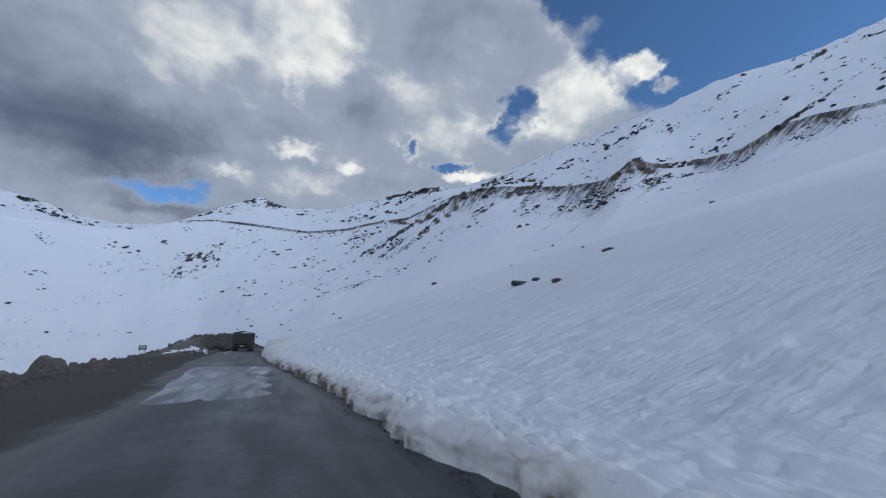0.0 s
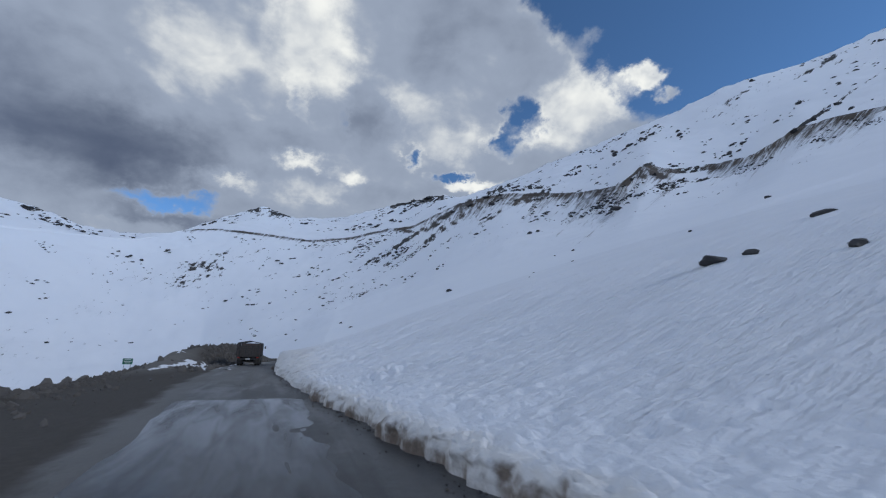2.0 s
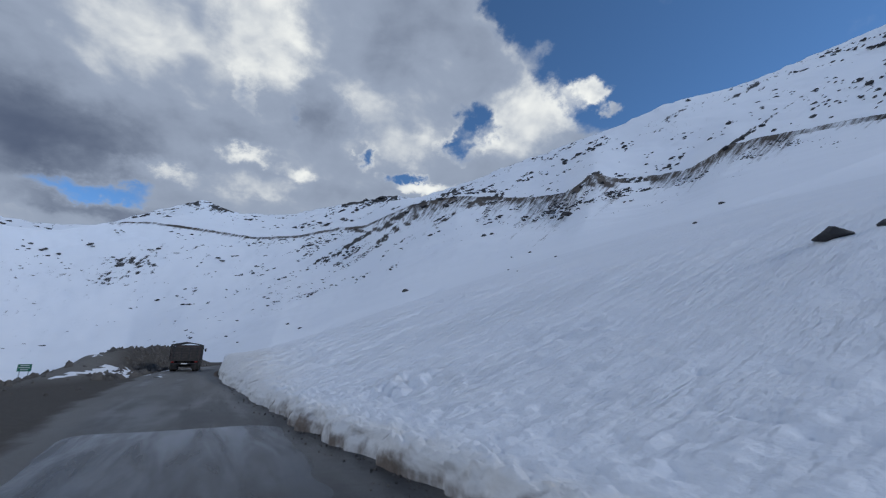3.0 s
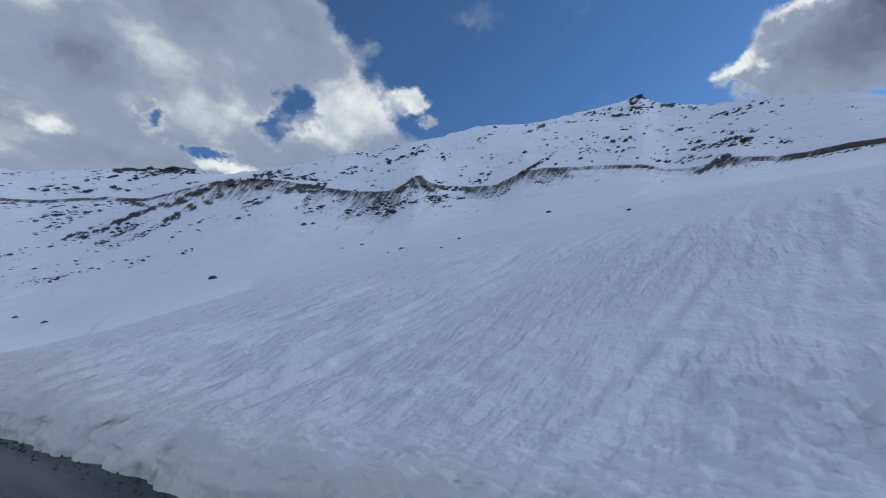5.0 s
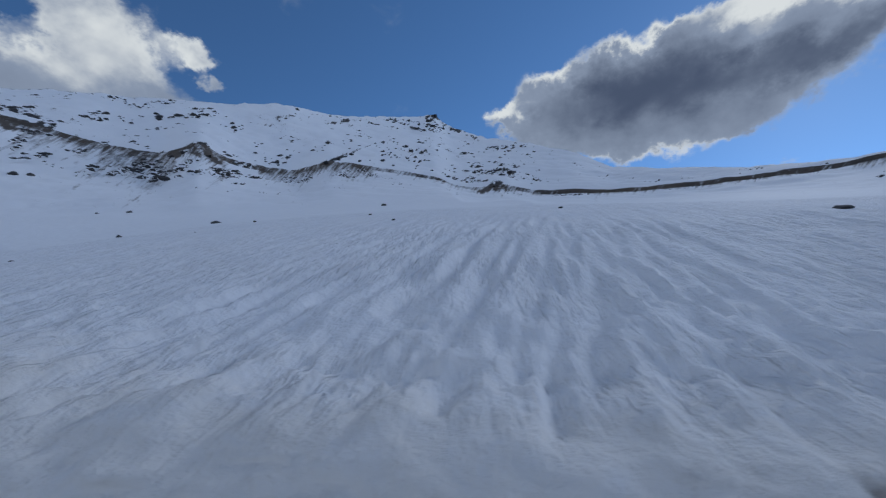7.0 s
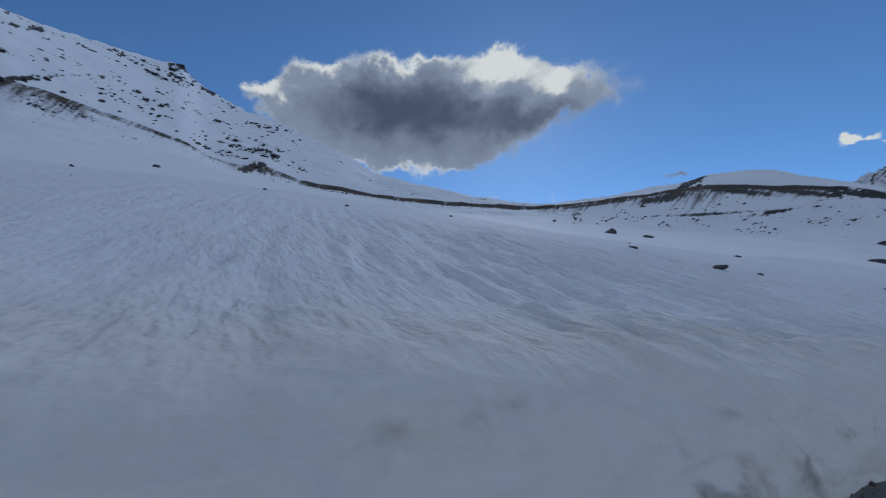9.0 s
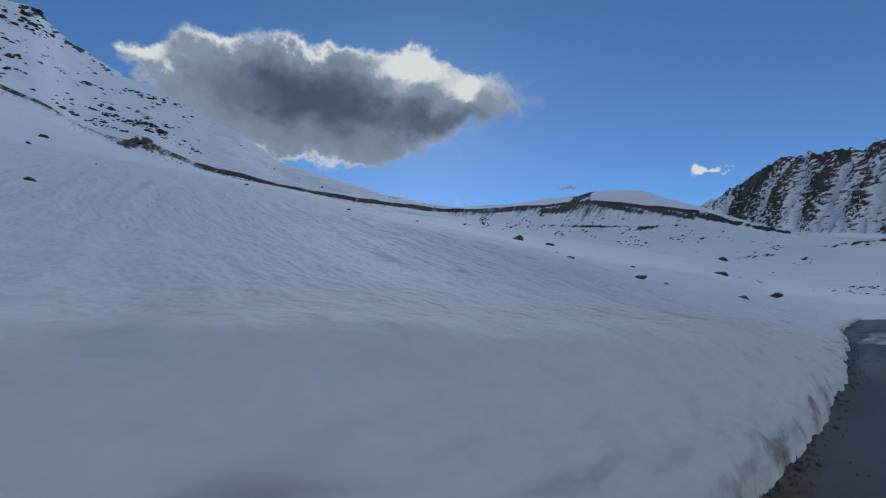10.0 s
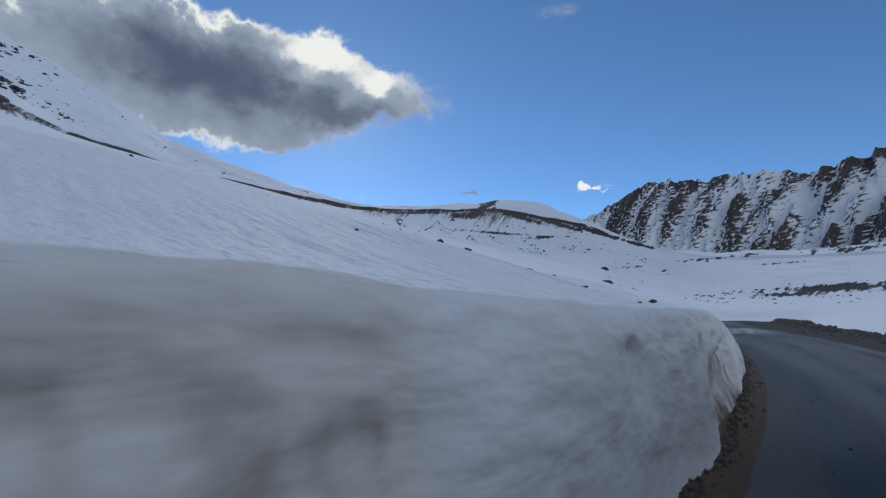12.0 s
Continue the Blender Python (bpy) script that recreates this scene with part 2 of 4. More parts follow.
# added brightness in the western clouds, mostly out of view, to light the bank
west_boost = N.ramp(N.math("ABSOLUTE", N.math("SUBTRACT", az, -95)), (75, 25, 1.16, 2.6))
cloud_light = N.add("ShaderNodeBackground", ins={"Color": cloud, "Strength": west_boost})
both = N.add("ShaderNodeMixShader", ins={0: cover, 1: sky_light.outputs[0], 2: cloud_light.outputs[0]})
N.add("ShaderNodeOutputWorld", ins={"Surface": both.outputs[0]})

sun = new("sun", bpy.data.lights.new("sun", "SUN"))
sun.data.energy, sun.data.angle, sun.data.color = 1.9, radians(10), (1.0, .93, .84)
sb, sh = radians(SUN_BEARING), radians(SUN_HEIGHT)
sun.matrix_world = look(Vector((math.sin(sb) * math.cos(sh), math.cos(sb) * math.cos(sh), math.sin(sh))) * 50, (0, 0, 0))


# Materials -------------------------------------------------------------
def material(name):
    m = bpy.data.materials.new(name)
    m.use_nodes = True
    return m, Nodes(m.node_tree)


def finish(n, colour, rough, height=None, strength=.5, distance=.05, **more):
    b = n.add("ShaderNodeBsdfPrincipled", ins={"Base Color": colour, "Roughness": rough, **more})
    if height is not None:
        bump = n.add("ShaderNodeBump", ins={"Height": height, "Strength": strength, "Distance": distance})
        n.tree.links.new(bump.outputs[0], b.inputs["Normal"])
    n.add("ShaderNodeOutputMaterial", ins={"Surface": b.outputs[0]})


def snow_material():
    m, n = material("snow")
    p = n.add("ShaderNodeNewGeometry").outputs["Position"]
    dirt_shade = n.add("ShaderNodeAttribute", attribute_name="dirt_shade").outputs["Fac"]
    soft = n.noise(p, .35, 4.0)
    grain = n.noise(p, 9.0, 6.0, .65)
    tilt = n.add("ShaderNodeMapping", ins={"Vector": p, "Rotation": (0, 0, .18), "Scale": (.48, 2.3, .5)}).outputs[0]
    runnel = n.noise(tilt, 2.8, 3.0, .55, .2)
    cups = n.noise(p, 3.2, 5.0, .6)
    clean = n.mix(soft, (.66, .68, .72, 1), (.75, .76, .785, 1))
    warm = n.mix(grain, (.57, .545, .50, 1), (.73, .70, .655, 1))
    c = n.mix(n.math("MULTIPLY", n.ramp(n.noise(p, .6, 5.0, .6), (.42, .72)), .10), clean, warm)
    soil = n.mix(grain, (.06, .05, .04, 1), (.26, .21, .17, 1))
    d = n.math("ADD", dirt_shade, n.math("MULTIPLY", n.math("SUBTRACT", n.noise(p, 2.2, 7.0, .7), .5), n.math("ADD", .22, n.math("MULTIPLY", n.math("MINIMUM", dirt_shade, .6), .8))))
    c = n.mix(n.ramp(d, (.12, .60, 0, .7)), c, warm)
    c = n.mix(n.ramp(d, (.62, 1.05)), c, soil)
    flat = n.ramp(n.add("ShaderNodeSeparateXYZ", ins={0: n.add("ShaderNodeNewGeometry").outputs["True Normal"]}).outputs[2], (.45, .85, .1, 1))
    runnel = n.math("MULTIPLY", runnel, n.math("MULTIPLY", flat, n.add("ShaderNodeAttribute", attribute_name="ripple").outputs["Fac"]))
    h = n.math("ADD", n.math("ADD", n.math("MULTIPLY", n.math("MULTIPLY", runnel, 1.0), n.ramp(n.noise(p, .22, 3.0), (.38, .60, .35, 1.0))), n.math("MULTIPLY", cups, n.math("MULTIPLY", flat, .5))), n.math("MULTIPLY", grain, n.math("MULTIPLY", flat, .12)))
    slab = n.noise(n.scaled(p, 1.0, .7, 1.5), 2.4, 2.5, .5)
    h = n.math("ADD", h, n.math("MULTIPLY", slab, n.math("MULTIPLY", n.math("SUBTRACT", 1.0, flat), .42)))
    finish(n, c, .9, h, 1.0, .20, **{"Specular IOR Level": .15})
    return m


def mountain_material(name, edge, mid_scale, strength, brown=0.0):
    """Snow with bare rock where the sheet's bare layer, broken up by noise along the fall line, is high."""
    m, n = material(name)
    p = n.add("ShaderNodeNewGeometry").outputs["Position"]
    bare_layer = n.add("ShaderNodeAttribute", attribute_name="bare").outputs["Fac"]
    scree_layer = n.add("ShaderNodeAttribute", attribute_name="scree").outputs["Fac"]
    fall = n.add("ShaderNodeAttribute", attribute_name="fall_line").outputs["Vector"]
    big = n.noise(p, .012, 4.0, .6)
    mid = n.noise(fall, mid_scale, 7.0, .68)
    streaks = n.noise(n.scaled(fall, 1.0, .16, 1.0), mid_scale * 1.5, 6.0, .68, .5)
    fine_n = n.noise(p, .35, 5.0, .68)
    snow_c = n.mix(big, (.70, .72, .76, 1), (.78, .79, .81, 1))
    rock = n.mix(fine_n, (.018, .019, .022, 1), (.085, .080, .076, 1))
    earth = n.mix(fine_n, (.05, .042, .036, 1), (.15, .125, .10, 1))
    stone = n.mix(n.math("MULTIPLY", scree_layer, n.ramp(big, (.35, .65, .3, 1))), rock, earth)
    stone = n.mix(n.ramp(big, (.40, .62, 0, brown)), stone, n.mix(fine_n, (.045, .034, .028, 1), (.13, .095, .075, 1)))
    broken_up = n.mix(n.math("MULTIPLY", scree_layer, .65), mid, streaks)
    v = n.math("ADD", bare_layer, n.math("MULTIPLY", n.math("SUBTRACT", broken_up, .5), strength))
    wide = n.math("ADD", edge, n.math("MULTIPLY", scree_layer, .16))
    c = n.mix(n.ramp(v, (n.math("SUBTRACT", .47, wide), n.math("ADD", .47, wide))), snow_c, stone)
    finish(n, c, .9, n.math("ADD", n.math("MULTIPLY", mid, n.ramp(v, (.30, .50))), n.math("MULTIPLY", fine_n, .3)), .5, 1.2, **{"Specular IOR Level": .15})
    return m


def road_material():
    m, n = material("wet_road")
    p = n.add("ShaderNodeNewGeometry").outputs["Position"]
    # on the road sheet this layer carries mud alone
    mud_layer = n.add("ShaderNodeAttribute", attribute_name="dirt_shade").outputs["Fac"]
    wet_layer = n.add("ShaderNodeAttribute", attribute_name="wet").outputs["Fac"]
    lane = n.noise(n.scaled(p, 1.0, .10, 1.0), .9, 5.0, .6, .6)
    blot = n.noise(n.scaled(p, 1.0, .45, 1.0), .5, 6.0, .62)
    grain = n.noise(p, 26.0, 4.0, .7)
    tar = n.mix(grain, (.085, .085, .082, 1), (.19, .186, .178, 1))
    tar = n.mix(n.ramp(lane, (.45, .62, 0, .75)), tar, (.11, .106, .10, 1))
    gravel = n.mix(n.noise(p, 6.0, 6.0, .75), (.028, .026, .024, 1), (.105, .094, .082, 1))
    gravel = n.mix(n.math("MULTIPLY", n.add("ShaderNodeAttribute", attribute_name="pale").outputs["Fac"], .8), gravel, (.16, .152, .14, 1))
    soil_layer = n.add("ShaderNodeAttribute", attribute_name="soil").outputs["Fac"]
    gravel = n.mix(soil_layer, gravel, n.mix(n.noise(p, 9.0, 6.0, .75), (.06, .044, .031, 1), (.22, .165, .12, 1)))
    v = n.math("ADD", mud_layer, n.math("MULTIPLY", n.math("SUBTRACT", blot, .5), 1.1))
    f = n.ramp(v, (.38, .68))
    c = n.mix(f, tar, gravel)
    c = n.mix(n.math("MULTIPLY", wet_layer, .82), c, n.mix(f, (.030, .031, .033, 1), (.050, .046, .041, 1)))
    w = n.math("MULTIPLY", wet_layer, n.ramp(n.math("ADD", n.math("MULTIPLY", lane, .5), n.math("MULTIPLY", blot, .5)), (.40, .58, .60, .25)))
    r = n.math("SUBTRACT", n.math("ADD", .62, n.math("MULTIPLY", f, .25)), n.math("MULTIPLY", w, .42), clamp=True)
    h = n.math("ADD", n.math("MULTIPLY", grain, .4), n.math("ADD", n.noise(p, 3.0, 5.0, .6), n.math("MULTIPLY", n.noise(p, 9.0, 5.0, .7), n.math("ADD", .2, f))))
    finish(n, c, r, h, .5, .035, **{"Specular IOR Level": n.math("ADD", .10, n.math("MULTIPLY", w, .34))})
    return m


def stone_material(name, dark, light, dust):
    m, n = material(name)
    p = n.add("ShaderNodeTexCoord").outputs["Object"]
    rnd = n.add("ShaderNodeObjectInfo").outputs["Random"]
    isle = n.add("ShaderNodeNewGeometry").outputs["Random Per Island"]
    f = n.noise(p, 3.0, 6.0, .7)
    c = n.mix(f, dark, light)
    c = n.mix(n.math("MULTIPLY", n.math("ADD", rnd, isle), .3), c, dust)
    finish(n, c, .85, f, .8, .1)
    return m


SNOW, ROAD = snow_material(), road_material()
STONE = stone_material("dark_stone", (.015, .016, .019, 1), (.058, .057, .058, 1), (.075, .071, .069, 1))
RUBBLE = stone_material("brown_stone", (.030, .027, .025, 1), (.125, .113, .100, 1), (.14, .125, .11, 1))
MOUNTAIN = mountain_material("mountain_snow", .05, 1.9, 1.9)
RANGE_ROCK = mountain_material("range_rock", .05, 3.0, 2.0, .85)


# Large structure -------------------------------------------------------
def grid_mesh(name, x, y, z, mat, layers=None):
    """A sheet from three equal 2D arrays."""
    ni, nj = x.shape
    me = bpy.data.meshes.new(name)
    co = np.stack([x, y, z], -1).reshape(-1, 3).astype(np.float32)
    a = (np.arange(ni - 1)[:, None] * nj + np.arange(nj - 1)[None]).ravel()
    quads = np.stack([a, a + 1, a + nj + 1, a + nj], -1).astype(np.int32)
    me.vertices.add(len(co))
    me.vertices.foreach_set("co", co.ravel())
    me.loops.add(quads.size)
    me.loops.foreach_set("vertex_index", quads.ravel())
    me.polygons.add(len(quads))
    me.polygons.foreach_set("loop_start", np.arange(0, quads.size, 4, dtype=np.int32))
    me.update(calc_edges=True)
    me.shade_smooth()
    for key, v in (layers or {}).items():
        if v.ndim == 3:
            at = me.attributes.new(key, "FLOAT_VECTOR", "POINT")
            at.data.foreach_set("vector", np.ascontiguousarray(v, np.float32).ravel())
        else:
            at = me.attributes.new(key, "FLOAT", "POINT")
            at.data.foreach_set("value", np.ascontiguousarray(v, np.float32).ravel())
    me.materials.append(mat)
    return new(name, me)


def facing_up(ob):
    if sum(p.normal.z for p in list(ob.data.polygons)[:200]) < 0:
        ob.data.flip_normals()
    return ob


# far land: bearings close together where they are seen, rows that follow the cut and the skyline
bear = np.concatenate([np.arange(-100, -40, 4.0), np.arange(-40, 200, .3), np.arange(200, 261, 4.0)])[:, None]
CUT_R, CUT_T = soft_table(CUT, bear, 2, 5), soft_table(CUT, bear, 1, .8)
SKY_R, SKY_T = soft_table(SKYLINE, bear, 2, 5), soft_table(SKYLINE, bear, 1, .7)


def rows_between(a, b, n):
    return a + (b - a) * np.linspace(0, 1, n, endpoint=False)[None]


R = np.concatenate([rows_between(4 + 0 * bear, 32, 6), rows_between(32 + 0 * bear, 110, 44), rows_between(110 + 0 * bear, CUT_R - 60, 60), rows_between(CUT_R - 60, CUT_R - 4, 24),
                    rows_between(CUT_R - 4, CUT_R + 14, 14), rows_between(CUT_R + 14, SKY_R - 20, 84), rows_between(SKY_R - 20, SKY_R, 8), rows_between(SKY_R, SKY_R * 1.4, 10)], 1)
BD = bear + 0 * R
B = np.radians(BD)
LX, LY = CX + R * np.sin(B), CY + R * np.cos(B)
LZ = land_height(LX, LY)
calm = 1 - .6 * np.exp(-np.abs(SKY_R - R) / 60)
LZ = LZ + smooth(R, 90, 300) * (fbm(LX, LY, 90, 4, 1) * 4.5 * smooth(R, 180, 420) * calm * smooth(np.abs(R - CUT_R), 0, 60) + fbm(LX, LY, 16, 3, 2) * .9)
LZ += np.exp(-np.abs(SKY_R - R) / 12) * np.abs(fbm(LX, LY, 26, 4, 4)) * SKY_R * .004 * (BD < 100)
D_FOOT = LX - foot(LY)
inside = (1 - smooth(D_FOOT, 30, 36)) * smooth(LY, -62, -52) * (1 - smooth(LY, 118, 128)) * smooth(LX, lerp_table(VERGE, LY) - 14, lerp_table(VERGE, LY) - 2)
LZ = LZ - 1.6 * inside
RISE = LZ / R

# bare ground. Streaked scree hangs below the cut, at these bearings: first, last, depth in rise over run, density
SCREE = [(19, 24, .030, .42), (24, 33, .060, .60), (32, 41, .060, .50), (40, 50.5, .068, .55), (50, 56, .055, .50), (59, 66, .040, .50), (65, 75, .034, .60), (75, 88, .012, .36),
         (88, 98, .012, .42), (97, 131, .007, .45), (131, 146, .014, .60), (146, 163, .030, .58), (-12, 4, .012, .36), (4, 19, .010, .36)]
# outcrops: bearing, rise, half width in degrees, half height in rise, slant in rise per degree, density
OUTCROPS = [(52.2, .427, 1.1, .016, .006, .9), (50.0, .408, 1.6, .010, .006, .8), (53.8, .413, 1.4, .010, -.008, .8), (28, .39, 4.5, .012, .008, .78), (23, .345, 4.5, .010, .012, .62), (17, .275, 4.5, .008, .013, .65),
            (13.5, .24, 3, .006, .013, .55), (68.5, .445, 4.5, .004, .0085, .85), (92.6, .372, 1.2, .014, 0, .95), (94.5, .410, 1.2, .007, -.004, .8), (90.6, .365, 1.2, .006, 0, .8),
            (84.3, .578, 1.2, .010, 0, .9), (70, .555, 3, .008, .004, .45), (62, .545, 3.5, .008, .003, .5), (88, .53, 3, .008, -.01, .6), (-2, .318, 4, .012, 0, .55), (18.5, .385, 4, .010, .004, .65),
            (-24, .24, 3, .008, -.006, .45), (-9, .17, 3.2, .035, .010, .50), (158, .294, 1.6, .0025, -.004, .8), (148.2, .272, 3.6, .009, .001, 1.0), (150.8, .292, 1.7, .005, .004, 1.0), (155, .262, 3.8, .007, -.006, 1.0), (160.5, .238, 3.8, .006, -.0065, 1.0), (166, .208, 3.5, .005, -.0068, .95), (171, .172, 2.5, .004, -.0068, .9), (139, .279, 6, .004, 0, .9), (152, .222, 6, .0025, -.002, .8), (158, .205, 2.5, .004, 0, .75),
            (24.5, .335, 4.0, .010, .014, .62), (30, .345, 3.0, .008, .012, .55), (20.5, .285, 4.0, .007, .016, .62), (16.5, .245, 3.0, .006, .014, .52), (17, .306, 2.0, .006, 0, .8), (35.5, .396, 3.0, .010, .004, .95), (17, .380, 6, .006, .004, .9),
            (191, .054, 5, .007, 0, .9), (187, .046, 3, .004, 0, .8), (180, .125, 6, .003, 0, .6), (170, .12, 2.5, .003, 0, .6), (194, .12, 5, .004, 0, .65), (186, .105, 3, .002, 0, .5)]
for a, e, wa, we, slant, dense in OUTCROPS[:16]:
    q = ((BD - a) / wa) ** 2 + ((RISE - e - slant * (BD - a)) / we) ** 2
    LZ += np.exp(-q * .7) * dense * np.minimum(we * R * .45, 5) * (.6 + np.abs(fbm(LX, LY, 9, 3, 24)))
bare = np.zeros(R.shape)
FALL = BD - (RISE - CUT_T) * 45
fine_streak = np.clip(fbm(FALL, BD * 0, 1.1, 4, 5), -1.2, .85)
scree = np.zeros(R.shape)
for a, b, deep, dense in SCREE:
    band = smooth(BD, a - .8, a + .8) * (1 - smooth(BD, b - .8, b + .8))
    hang = np.clip((CUT_T - RISE) / deep, 0, 3)
    here = band * dense * np.exp(-hang * (1.0 - .7 * fine_streak)) * (R < CUT_R + 9)
    bare = np.maximum(bare, here)
    scree = np.maximum(scree, np.clip(here * 3, 0, 1))
for a, e, wa, we, slant, dense in OUTCROPS:
    q = ((BD - a) / wa) ** 2 + ((RISE - e - slant * (BD - a)) / we) ** 2
    bare = np.maximum(bare, dense * np.exp(-q * .6) * (.92 + (.2 if a > 100 else .55) * fbm(BD, RISE * 100, .8, 4, 15)))
wall_line = (R > CUT_R + 3.5) * (R < CUT_R + 11)
bare = np.maximum(bare, wall_line * smooth(BD, -13, -10) * (1 - smooth(BD, 163, 172)) * (.58 + .2 * smooth(BD, 96, 100) + .22 * fbm(BD, BD * 0, 1.5, 4, 16)))
crest = np.exp(-np.abs(SKY_R - R) / 16.) * (.22 + .25 * fbm(BD, R, 3, 3, 8)) * (BD < 95)
patch = .10 + .15 * fbm(LX, LY, 60, 3, 9)
bare = np.maximum(np.maximum(bare, crest), patch * smooth(R, 250, 420))
bare = bare * smooth(R, 110, 200)
ground = facing_up(grid_mesh("ground", LX, LY, LZ, MOUNTAIN, {"bare": bare, "scree": scree, "fall_line": np.stack([FALL, RISE * 57.3, 0 * RISE], -1)}))
tagged(ground, "snow-covered mountainside with bare rock and an old road cut", "mountain", kind="structure")

# rocky range far behind: bearing, rise over run
RANGE = [(150, .10), (158, .19), (163, .222), (166.5, .232), (169.5, .262), (172, .285), (174.5, .303), (177, .292), (180, .281), (183, .286), (185.5, .282), (189, .266), (192, .270), (196, .276), (204, .30), (215, .28), (235, .25), (260, .15)]
fb = np.arange(150, 260, .16)[:, None]
fq = np.concatenate([np.linspace(0, 1, 110), 1 + np.linspace(.05, .5, 8)])[None]
far_r = 1500 + 650 * fq + 0 * fb
top = lerp_table(RANGE, fb)
jag = fbm(fb * 2.2, fb * 0, 1.4, 5, 41) * .007
rise = np.where(fq <= 1, .06 + (top + jag - .06) * np.minimum(fq, 1) ** .9, (top + jag) * (1 - (fq - 1)))
slant = fb - 7.5 * fq
gully = fbm(slant, 3.2 * fq + 0 * fb, 1.0, 5, 42) + .6 * fbm(fb - 3 * fq, 4.5 * fq + 0 * fb, .9, 4, 45)
rise = rise + gully * .016 * np.sin(np.pi * np.clip(fq, 0, 1)) ** .7
FX, FY = CX + far_r * np.sin(np.radians(fb)), CY + far_r * np.cos(np.radians(fb))
far_bare = .43 + .18 * fbm(slant, 3.0 * fq + 0 * fb, 1.6, 4, 43) + .20 * gully + .14 * smooth(fq, .80, 1) - .12 * smooth(fq, .2, 0)
far_range = facing_up(grid_mesh("mountain_range", FX, FY, far_r * rise, RANGE_ROCK, {"bare": far_bare, "scree": .12 + 0 * far_bare, "fall_line": np.stack([slant, rise * 50, 0 * rise], -1)}))
tagged(far_range, "steep rocky mountain range streaked with snow gullies", "mountain", kind="structure")

# near snow: from the bank's foot up the slope
ds = np.concatenate([[-.3, -.12], np.linspace(0, .6, 44), np.geomspace(.62, 40, 200)])
ys = np.concatenate([np.arange(-60, -4, .3), np.arange(-4, 76, .09), np.arange(76, 126, .3)])
DD, YY = np.meshgrid(ds, ys, indexing="ij")
wob = fbm(YY, YY * 0, 1.6, 4, 3) * (.16 - .08 * smooth(YY, 40, 50)) + fbm(YY, YY * 0, .35, 2, 31) * .06 * (1.5 - 1.1 * smooth(YY, 30, 45))
XX = foot(YY) + DD + wob * np.exp(-np.maximum(DD, 0) / .8)
ZZ = np.where(DD > 0, bank_height(DD, YY) + plane_height(DD) + sag(DD, YY), -.25)
up = smooth(DD, .05, .5)
steep = np.exp(-np.maximum(DD - lerp_table(RUN, YY), 0) / (.4 + .9 * smooth(YY, 42, 47) * (1 - smooth(YY, 60, 64))))
XX += steep * smooth(DD, 0, .1) * (fbm(YY, ZZ * 1.6, .7, 3, 33) * .08 + fbm(YY * .6, ZZ * 2, .28, 3, 34) * .05) * (1 - .6 * smooth(YY, 42, 52))
# hollows melted under the crown, an undercut crust along the foot
hollow_1 = smooth(YY, 60.7, 61.2) * (1 - smooth(YY, 63.9, 65.0)) * (1 - smooth(ZZ + .06 * fbm(YY, YY * 0, .7, 3, 81) + .13 * (YY - 61), 1.12, 1.40))
hollow_2 = smooth(YY, 69.95, 70.15) * (1 - smooth(YY, 75, 77)) * (1 - smooth(ZZ, 1.35, 1.7))
crust_top = .44 + .16 * fbm(YY, YY * 0, .9, 3, 82)
crust = smooth(YY, 45, 49) * (1 - smooth(YY, 58.5, 60.5)) * (1 - smooth(ZZ, crust_top - .03, crust_top + .05))
XX += (DD >= 0) * steep * (.20 * hollow_1 * smooth(ZZ, .12, .4) + .06 * hollow_2 * smooth(ZZ, .1, .5) - .03 * crust * (.6 + .8 * np.abs(fbm(YY, ZZ * 1.3, .35, 3, 83))))
pits = random.Random(11)
for _ in range(46):
    py_, pz_, pr_ = pits.uniform(49, 74), pits.uniform(.25, 1.35), pits.uniform(.06, .18)
    a, b = np.searchsorted(ys, (py_ - 1.2, py_ + 1.2))
    XX[:, a:b] += steep[:, a:b] * pits.uniform(.04, .10) * np.exp(-((YY[:, a:b] - py_) / (pr_ * 1.5)) ** 2 - ((ZZ[:, a:b] - pz_) / pr_) ** 2)
# runnels down the fall line, sun cups, a broken patch and a beaten line along the bank
away = smooth(DD, .3, 1.5)
slantwise = YY + .18 * XX
ZZ += up * (fbm(XX, YY, 8, 2, 11) * .06 + fbm(XX, YY, .42, 3, 13) * .028)
furrow = .3 - .35 * np.abs(fbm(XX * .08, slantwise, .85, 2, 12)) + 1.1 * fbm(XX * .09, slantwise, .30, 3, 28) + .22 * fbm(XX * .3, slantwise, 1.5, 3, 25) \
    + .9 * (.5 - 1.6 * np.abs(fbm(XX * .13, slantwise, .50, 3, 48))) + (.75 - .6 * smooth(DD, 3, 8)) * (.35 + .65 * smooth(YY, 23, 32)) * fbm(XX * .5, YY, .38, 3, 29)
ZZ += away * furrow * .11 * (.35 + .65 * smooth(fbm(XX, YY, 9, 2, 14), -.6, .5)) * (1 - .85 * smooth(DD, 10, 24)) * (1 - .62 * smooth(YY, 42, 52)) * (.42 + .58 * smooth(YY, 20, 28))
broken = np.exp(-(((YY - 26.7) / 1.7) ** 2 + ((DD - 2.4) / 1.2) ** 2) ** 2) + .7 * np.exp(-(((YY - 24.6) / 1.6) ** 2 + ((DD - 6.4) / 1.8) ** 2) ** 2) + .4 * np.exp(-(((YY - 8) / 3.2) ** 2 + ((DD - 1.8) / 1.3) ** 2) ** 2) \
    + .12 * np.exp(-(((YY - 19) / 6) ** 2 + ((DD - 2.8) / 1.6) ** 2) ** 2)
